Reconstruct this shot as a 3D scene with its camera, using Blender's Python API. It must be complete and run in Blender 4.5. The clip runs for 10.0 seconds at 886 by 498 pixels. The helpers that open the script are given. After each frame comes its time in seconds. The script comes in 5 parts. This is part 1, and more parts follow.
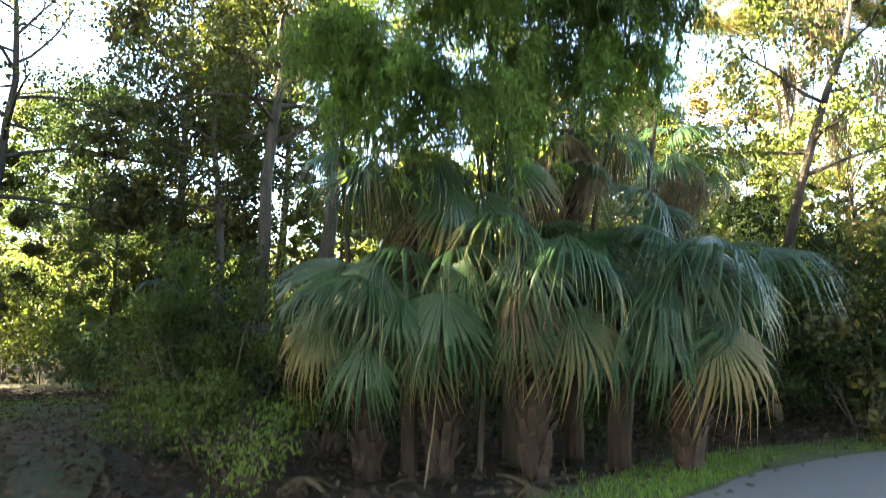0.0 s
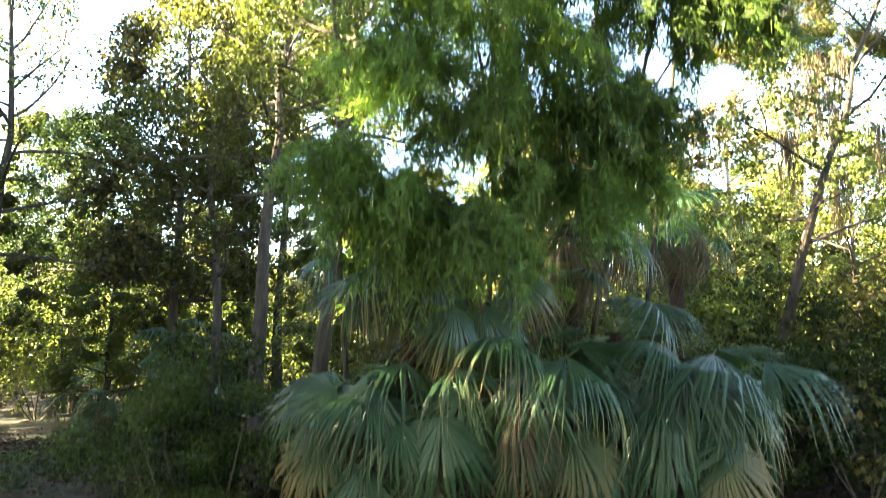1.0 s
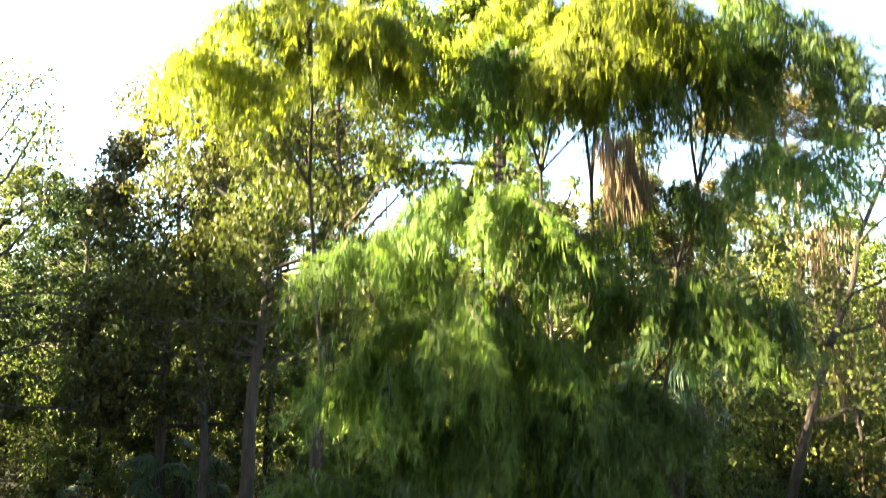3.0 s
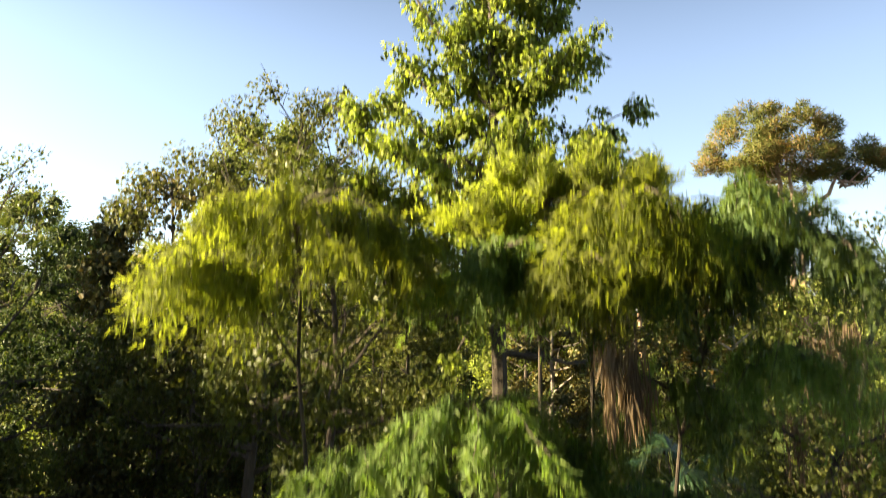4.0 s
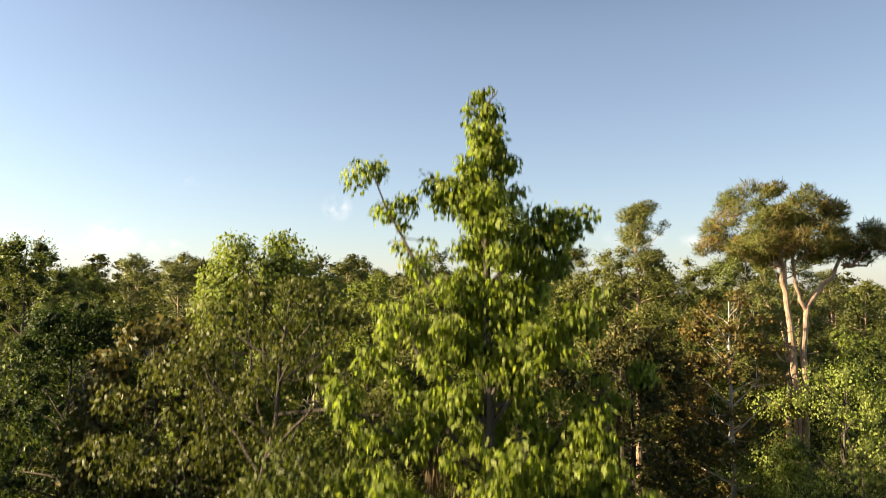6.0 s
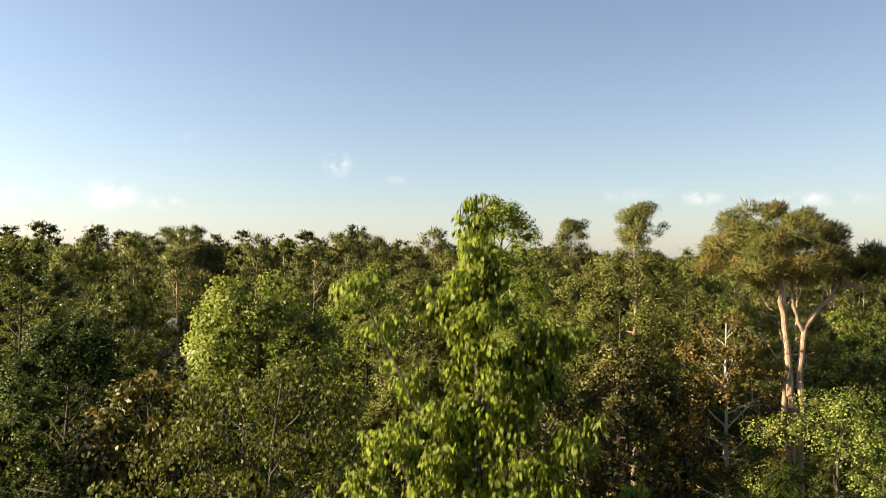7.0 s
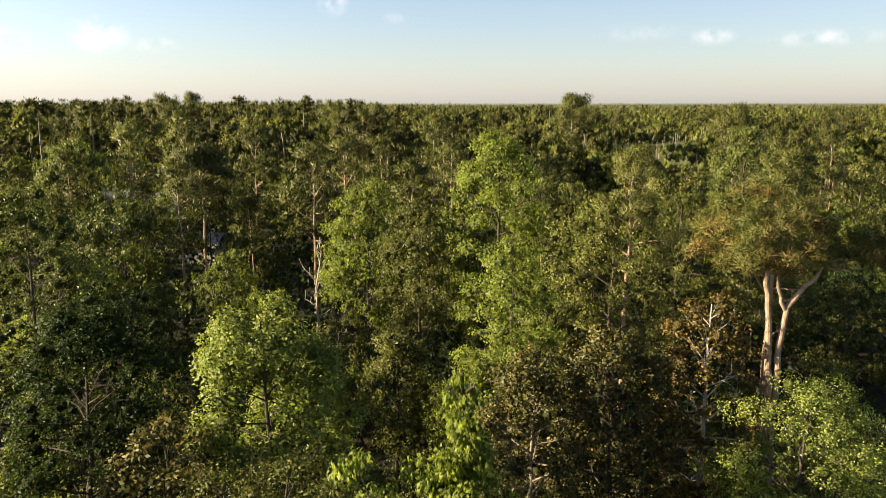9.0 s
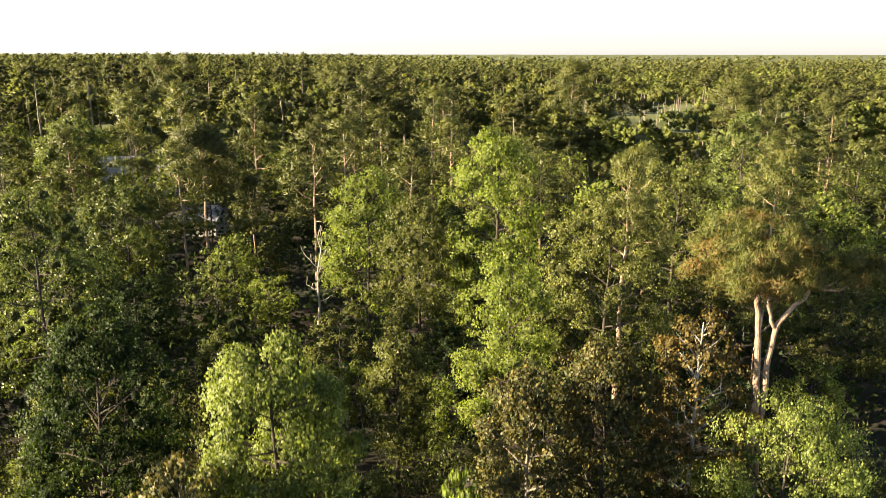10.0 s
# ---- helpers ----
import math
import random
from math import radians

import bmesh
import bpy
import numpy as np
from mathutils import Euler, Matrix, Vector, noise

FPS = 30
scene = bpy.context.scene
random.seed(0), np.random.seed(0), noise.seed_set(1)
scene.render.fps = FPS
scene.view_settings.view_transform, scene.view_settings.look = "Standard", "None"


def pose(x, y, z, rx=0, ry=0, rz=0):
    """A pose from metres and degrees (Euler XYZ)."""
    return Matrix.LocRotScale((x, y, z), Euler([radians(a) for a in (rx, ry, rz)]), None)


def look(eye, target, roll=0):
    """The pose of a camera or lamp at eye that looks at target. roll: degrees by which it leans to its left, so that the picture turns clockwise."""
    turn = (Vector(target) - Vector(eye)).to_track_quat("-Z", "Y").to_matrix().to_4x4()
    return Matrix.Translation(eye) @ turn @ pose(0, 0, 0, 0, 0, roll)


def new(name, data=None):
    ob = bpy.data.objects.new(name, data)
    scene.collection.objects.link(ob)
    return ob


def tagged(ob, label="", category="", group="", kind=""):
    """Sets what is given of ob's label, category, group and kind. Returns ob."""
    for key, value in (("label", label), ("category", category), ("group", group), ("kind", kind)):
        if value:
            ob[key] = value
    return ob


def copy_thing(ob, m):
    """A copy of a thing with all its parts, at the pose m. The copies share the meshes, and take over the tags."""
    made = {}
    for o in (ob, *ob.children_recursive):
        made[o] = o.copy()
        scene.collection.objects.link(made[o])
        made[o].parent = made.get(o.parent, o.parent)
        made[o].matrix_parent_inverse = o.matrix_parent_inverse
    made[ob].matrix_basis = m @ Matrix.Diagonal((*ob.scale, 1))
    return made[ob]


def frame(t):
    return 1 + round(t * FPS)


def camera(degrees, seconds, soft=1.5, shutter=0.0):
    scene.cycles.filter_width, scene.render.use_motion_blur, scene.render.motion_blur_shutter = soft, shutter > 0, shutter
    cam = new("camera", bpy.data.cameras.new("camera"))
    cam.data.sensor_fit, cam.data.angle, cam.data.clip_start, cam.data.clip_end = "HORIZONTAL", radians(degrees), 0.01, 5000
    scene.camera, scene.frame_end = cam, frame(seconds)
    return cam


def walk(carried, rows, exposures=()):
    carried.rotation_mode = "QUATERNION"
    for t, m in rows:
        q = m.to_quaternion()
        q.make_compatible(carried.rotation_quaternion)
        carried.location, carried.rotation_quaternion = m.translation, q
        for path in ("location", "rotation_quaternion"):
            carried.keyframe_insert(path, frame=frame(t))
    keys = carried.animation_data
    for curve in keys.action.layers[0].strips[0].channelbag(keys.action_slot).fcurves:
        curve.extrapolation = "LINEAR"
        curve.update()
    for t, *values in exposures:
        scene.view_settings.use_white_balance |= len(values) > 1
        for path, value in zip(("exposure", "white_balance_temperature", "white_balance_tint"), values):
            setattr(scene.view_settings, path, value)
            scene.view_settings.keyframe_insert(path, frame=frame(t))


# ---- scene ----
cam = camera(62.0, 10.0, soft=0.85, shutter=0.85)
# seconds, x, y, z, pitch, roll, yaw: a drone that climbs almost straight up
PATH = [
    (0, 0.000, 0.000, 1.400, 7.33, 0.08, 0.19),
    (0.5, -0.002, -0.021, 1.935, 7.41, 0.05, 0.15),
    (1, -0.003, -0.036, 2.566, 7.37, 0.06, 0.07),
    (1.5, 0.019, -0.053, 3.230, 7.46, 0.03, 0.01),
    (2, 0.054, -0.036, 3.931, 7.51, 0.02, -0.04),
    (2.2, 0.067, -0.024, 4.249, 7.52, 0.02, -0.04),
    (3.3, 0.149, 0.001, 6.120, 7.28, -0.04, 0.06),
    (3.5, 0.166, 0.012, 6.530, 7.05, -0.03, 0.11),
    (4, 0.204, 0.056, 7.514, 6.74, -0.04, 0.20),
    (4.5, 0.215, 0.124, 8.555, 6.65, -0.10, 0.16),
    (5, 0.214, 0.210, 9.648, 6.52, -0.11, 0.02),
    (5.5, 0.222, 0.286, 10.780, 5.35, -0.14, -0.10),
    (6, 0.250, 0.346, 11.931, 4.18, -0.13, -0.15),
    (6.2, 0.263, 0.376, 12.397, 3.73, -0.13, -0.16),
    (7.3, 0.433, 0.468, 15.067, -0.78, -0.22, -0.10),
    (7.5, 0.457, 0.467, 15.599, -2.03, -0.20, -0.10),
    (8, 0.508, 0.440, 16.945, -5.13, -0.02, -0.07),
    (8.5, 0.557, 0.413, 18.262, -8.23, 0.06, -0.06),
    (9, 0.587, 0.379, 19.576, -11.18, 0.07, -0.04),
    (9.5, 0.582, 0.345, 20.911, -13.97, 0.02, -0.04),
    (10, 0.573, 0.317, 22.272, -14.87, -0.06, -0.07),
]
walk(cam, [(t, pose(x, y, z, 90 + pitch, roll, yaw)) for t, x, y, z, pitch, roll, yaw in PATH],
     exposures=[(0, 4.85, 6450, 5), (2.2, 4.5, 6300, 6), (3.3, 3.45, 6500, 6), (3.8, 2.6, 6800, 7), (4.5, 1.95, 6950, 9), (5.5, 1.66, 6950, 9),
                (7.0, 1.45, 6800, 9), (8.0, 1.42, 6650, 9), (9.0, 1.48, 6550, 10), (10, 2.1, 6450, 10)])

# ---- light: a low sun from ahead on the left, clear sky ----
SUN_AZ, SUN_EL = radians(-98), radians(19)
to_sun = Vector((math.sin(SUN_AZ) * math.cos(SUN_EL), math.cos(SUN_AZ) * math.cos(SUN_EL), math.sin(SUN_EL)))
sun = new("sun", bpy.data.lights.new("sun", "SUN"))
sun.data.energy, sun.data.angle, sun.data.color = 5.0, radians(0.6), (1.0, 0.81, 0.52)
sun.matrix_world = look(to_sun * 60, (0, 0, 0))

world = bpy.data.worlds.new("world")
scene.world = world
world.use_nodes = True
wn, wl = world.node_tree.nodes, world.node_tree.links
wn.clear()
sky = wn.new("ShaderNodeTexSky")
sky.sky_type, sky.sun_disc = "NISHITA", False
sky.sun_elevation, sky.sun_rotation = SUN_EL, SUN_AZ
sky.air_density, sky.dust_density, sky.ozone_density = 1.0, 0.6, 2.2
bg = wn.new("ShaderNodeBackground")
bg.inputs["Strength"].default_value = 0.055
# a few small thin clouds low over the woods: azimuth, elevation, width, height in degrees, density
CLOUDS = [(-24.2, 4.6, 2.0, 1.3, 0.8), (-20.6, 4.0, 1.6, 0.6, 0.6), (-29.5, 4.2, 1.6, 0.7, 0.6), (-8.1, 7.3, 1.1, 1.1, 0.8), (-19, 8.9, 1.4, 0.4, 0.35),
          (19.4, 4.6, 1.7, 0.6, 0.7), (26.5, 4.3, 4.2, 0.6, 0.55), (14.5, 5.0, 3.0, 0.7, 0.25), (-3.5, 6.2, 1.0, 0.4, 0.3)]
wco = wn.new("ShaderNodeTexCoord")
puff = wn.new("ShaderNodeTexNoise")
puff.inputs["Scale"].default_value, puff.inputs["Detail"].default_value, puff.inputs["Roughness"].default_value = 34, 5, 0.62
wl.new(wco.outputs["Generated"], puff.inputs["Vector"])
total = None
for az, el, w, h, dens in CLOUDS:
    a, e = radians(az), radians(el)
    sub = wn.new("ShaderNodeVectorMath")
    sub.operation = "SUBTRACT"
    sub.inputs[1].default_value = (math.sin(a) * math.cos(e), math.cos(a) * math.cos(e), math.sin(e))
    wl.new(wco.outputs["Generated"], sub.inputs[0])
    mul = wn.new("ShaderNodeVectorMath")
    mul.operation = "MULTIPLY"
    mul.inputs[1].default_value = (1 / radians(w), 1 / radians(w), 1 / radians(h))
    wl.new(sub.outputs[0], mul.inputs[0])
    ln = wn.new("ShaderNodeVectorMath")
    ln.operation = "LENGTH"
    wl.new(mul.outputs[0], ln.inputs[0])
    fall = wn.new("ShaderNodeMapRange")
    fall.interpolation_type = "SMOOTHSTEP"
    fall.inputs["From Min"].default_value, fall.inputs["From Max"].default_value = 0.0, 1.25
    fall.inputs["To Min"].default_value, fall.inputs["To Max"].default_value = dens, 0.0
    wl.new(ln.outputs["Value"], fall.inputs["Value"])
    if total is None:
        total = fall.outputs[0]
    else:
        mx = wn.new("ShaderNodeMath")
        mx.operation = "MAXIMUM"
        wl.new(total, mx.inputs[0])
        wl.new(fall.outputs[0], mx.inputs[1])
        total = mx.outputs[0]
edge = wn.new("ShaderNodeMapRange")
edge.inputs["From Min"].default_value, edge.inputs["From Max"].default_value = 0.40, 0.68
wl.new(puff.outputs["Fac"], edge.inputs["Value"])
cover = wn.new("ShaderNodeMath")
cover.operation = "MULTIPLY"
wl.new(total, cover.inputs[0])
wl.new(edge.outputs[0], cover.inputs[1])
cmix = wn.new("ShaderNodeMixRGB")
cmix.inputs["Color2"].default_value = (9.6, 8.8, 8.7, 1)
wl.new(cover.outputs[0], cmix.inputs["Fac"])
soft_sky = wn.new("ShaderNodeHueSaturation")
soft_sky.inputs["Saturation"].default_value, soft_sky.inputs["Value"].default_value = 0.86, 1.12
blush = wn.new("ShaderNodeMixRGB")
blush.blend_type = "MULTIPLY"
blush.inputs["Fac"].default_value, blush.inputs["Color2"].default_value = 1.0, (1.035, 0.985, 1.03, 1)
wl.new(sky.outputs[0], blush.inputs["Color1"])
wl.new(blush.outputs[0], soft_sky.inputs["Color"])
# pale haze low over the horizon
sep = wn.new("ShaderNodeSeparateXYZ")
wl.new(wco.outputs["Generated"], sep.inputs[0])
low = wn.new("ShaderNodeMapRange")
low.interpolation_type = "SMOOTHSTEP"
low.inputs["From Min"].default_value, low.inputs["From Max"].default_value = -0.02, 0.11
low.inputs["To Min"].default_value, low.inputs["To Max"].default_value = 0.42, 0.0
wl.new(sep.outputs["Z"], low.inputs["Value"])
haze = wn.new("ShaderNodeMixRGB")
haze.inputs["Color2"].default_value = (4.6, 4.6, 4.85, 1)
wl.new(low.outputs[0], haze.inputs["Fac"])
wl.new(soft_sky.outputs[0], haze.inputs["Color1"])
# the air is brightest low down
lift = wn.new("ShaderNodeMapRange")
lift.interpolation_type = "SMOOTHSTEP"
lift.inputs["From Min"].default_value, lift.inputs["From Max"].default_value = 0.32, 0.68
lift.inputs["To Min"].default_value, lift.inputs["To Max"].default_value = 1.18, 0.26
wl.new(sep.outputs["Z"], lift.inputs["Value"])
glow = wn.new("ShaderNodeVectorMath")
glow.operation = "SCALE"
# and towards the sun
ahead = wn.new("ShaderNodeMapRange")
ahead.inputs["From Min"].default_value, ahead.inputs["From Max"].default_value = -0.5, 0.55
ahead.inputs["To Min"].default_value, ahead.inputs["To Max"].default_value = 1.08, 0.76
wl.new(sep.outputs["X"], ahead.inputs["Value"])
both = wn.new("ShaderNodeMath")
both.operation = "MULTIPLY"
wl.new(lift.outputs[0], both.inputs[0])
wl.new(ahead.outputs[0], both.inputs[1])
wl.new(haze.outputs[0], glow.inputs[0])
wl.new(both.outputs[0], glow.inputs["Scale"])
wl.new(glow.outputs[0], cmix.inputs["Color1"])
wl.new(cmix.outputs[0], bg.inputs["Color"])
wout = wn.new("ShaderNodeOutputWorld")
wl.new(bg.outputs[0], wout.inputs["Surface"])


# ---- materials ----
def leaf_mat(name, stops, back, rough=0.5, trans=0.4, spec=0.35, patch=0.5, wear=None, grain=0.7, single=0.5, relief=0.0):
    """Foliage: each leaf takes its own tint from stops, patches vary over a metre, light shines through."""
    m = bpy.data.materials.new(name)
    m.use_nodes = True
    n, l = m.node_tree.nodes, m.node_tree.links
    n.clear()
    geo = n.new("ShaderNodeNewGeometry")
    co = n.new("ShaderNodeTexCoord")
    info = n.new("ShaderNodeObjectInfo")
    noise_t = n.new("ShaderNodeTexNoise")
    noise_t.inputs["Scale"].default_value = grain
    noise_t.inputs["Detail"].default_value = 3
    l.new(co.outputs["Object"], noise_t.inputs["Vector"])
    ramp = n.new("ShaderNodeValToRGB")
    el = ramp.color_ramp.elements
    el[0].position, el[0].color = stops[0][0], (*stops[0][1], 1)
    el[1].position, el[1].color = stops[-1][0], (*stops[-1][1], 1)
    for p, c in stops[1:-1]:
        e = el.new(p)
        e.color = (*c, 1)
    add = n.new("ShaderNodeMath")
    add.operation = "MULTIPLY_ADD"
    add.inputs[1].default_value = patch
    l.new(noise_t.outputs["Fac"], add.inputs[0])
    sub = n.new("ShaderNodeMath")
    sub.operation = "MULTIPLY_ADD"
    sub.inputs[1].default_value = single
    sub.inputs[2].default_value = (1 - single) * 0.5 - patch * 0.5
    l.new(geo.outputs["Random Per Island"], sub.inputs[0])
    l.new(sub.outputs[0], add.inputs[2])
    l.new(add.outputs[0], ramp.inputs["Fac"])
    hsv = n.new("ShaderNodeHueSaturation")
    mr = n.new("ShaderNodeMapRange")
    mr.inputs["To Min"].default_value, mr.inputs["To Max"].default_value = 0.72, 1.28
    l.new(info.outputs["Random"], mr.inputs["Value"])
    l.new(mr.outputs[0], hsv.inputs["Value"])
    l.new(ramp.outputs["Color"], hsv.inputs["Color"])
    colour = hsv.outputs["Color"]
    if wear:
        # dry ends: tan beyond a distance from the leaf's foot
        ln = n.new("ShaderNodeVectorMath")
        ln.operation = "LENGTH"
        l.new(co.outputs["Object"], ln.inputs[0])
        w1 = n.new("ShaderNodeMath")
        w1.operation = "MULTIPLY_ADD"
        w1.inputs[1].default_value = 0.9
        l.new(info.outputs["Random"], w1.inputs[0])
        l.new(ln.outputs["Value"], w1.inputs[2])
        w2 = n.new("ShaderNodeMapRange")
        w2.inputs["From Min"].default_value, w2.inputs["From Max"].default_value = wear[0], wear[1]
        l.new(w1.outputs[0], w2.inputs["Value"])
        mx = n.new("ShaderNodeMixRGB")
        mx.inputs["Color2"].default_value = (0.30, 0.21, 0.10, 1)
        l.new(w2.outputs[0], mx.inputs["Fac"])
        l.new(colour, mx.inputs["Color1"])
        colour = mx.outputs["Color"]
    bs = n.new("ShaderNodeBsdfPrincipled")
    bs.inputs["Roughness"].default_value = rough
    bs.inputs["Specular IOR Level"].default_value = spec
    l.new(colour, bs.inputs["Base Color"])
    if relief:
        tex = n.new("ShaderNodeTexNoise")
        tex.inputs["Scale"].default_value, tex.inputs["Detail"].default_value, tex.inputs["Roughness"].default_value = 4.2, 6, 0.75
        l.new(co.outputs["Object"], tex.inputs["Vector"])
        bp = n.new("ShaderNodeBump")
        bp.inputs["Strength"].default_value, bp.inputs["Distance"].default_value = 1.0, relief
        l.new(tex.outputs["Fac"], bp.inputs["Height"])
        l.new(bp.outputs[0], bs.inputs["Normal"])
    tr = n.new("ShaderNodeBsdfTranslucent")
    tint = n.new("ShaderNodeMixRGB")
    tint.blend_type = "MULTIPLY"
    tint.inputs["Fac"].default_value = 1
    tint.inputs["Color2"].default_value = (*back, 1)
    l.new(colour, tint.inputs["Color1"])
    l.new(tint.outputs["Color"], tr.inputs["Color"])
    mix = n.new("ShaderNodeMixShader")
    mix.inputs["Fac"].default_value = trans
    l.new(bs.outputs[0], mix.inputs[1])
    l.new(tr.outputs[0], mix.inputs[2])
    out = n.new("ShaderNodeOutputMaterial")
    l.new(mix.outputs[0], out.inputs["Surface"])
    return m


def solid_mat(name, c1, c2, scale=6.0, rough=0.85, stretch=(1, 1, 1), bump=0.4, c3=None, scale2=0.6):
    """Bark, soil, stone: two noises at two scales, with relief."""
    m = bpy.data.materials.new(name)
    m.use_nodes = True
    n, l = m.node_tree.nodes, m.node_tree.links
    bs = n["Principled BSDF"]
    bs.inputs["Roughness"].default_value = rough
    co = n.new("ShaderNodeTexCoord")
    mp = n.new("ShaderNodeMapping")
    mp.inputs["Scale"].default_value = stretch
    l.new(co.outputs["Object"], mp.inputs["Vector"])
    a = n.new("ShaderNodeTexNoise")
    a.inputs["Scale"].default_value, a.inputs["Detail"].default_value, a.inputs["Roughness"].default_value = scale, 6, 0.65
    l.new(mp.outputs[0], a.inputs["Vector"])
    ramp = n.new("ShaderNodeValToRGB")
    ramp.color_ramp.elements[0].position, ramp.color_ramp.elements[0].color = 0.32, (*c1, 1)
    ramp.color_ramp.elements[1].position, ramp.color_ramp.elements[1].color = 0.68, (*c2, 1)
    l.new(a.outputs["Fac"], ramp.inputs["Fac"])
    colour = ramp.outputs["Color"]
    if c3:
        b = n.new("ShaderNodeTexNoise")
        b.inputs["Scale"].default_value, b.inputs["Detail"].default_value = scale2, 4
        l.new(co.outputs["Object"], b.inputs["Vector"])
        r2 = n.new("ShaderNodeMapRange")
        r2.inputs["From Min"].default_value, r2.inputs["From Max"].default_value = 0.45, 0.62
        l.new(b.outputs["Fac"], r2.inputs["Value"])
        mx = n.new("ShaderNodeMixRGB")
        mx.inputs["Color2"].default_value = (*c3, 1)
        l.new(r2.outputs[0], mx.inputs["Fac"])
        l.new(colour, mx.inputs["Color1"])
        colour = mx.outputs["Color"]
    l.new(colour, bs.inputs["Base Color"])
    bp = n.new("ShaderNodeBump")
    bp.inputs["Strength"].default_value, bp.inputs["Distance"].default_value = bump, 0.03
    l.new(a.outputs["Fac"], bp.inputs["Height"])
    l.new(bp.outputs[0], bs.inputs["Normal"])
    return m


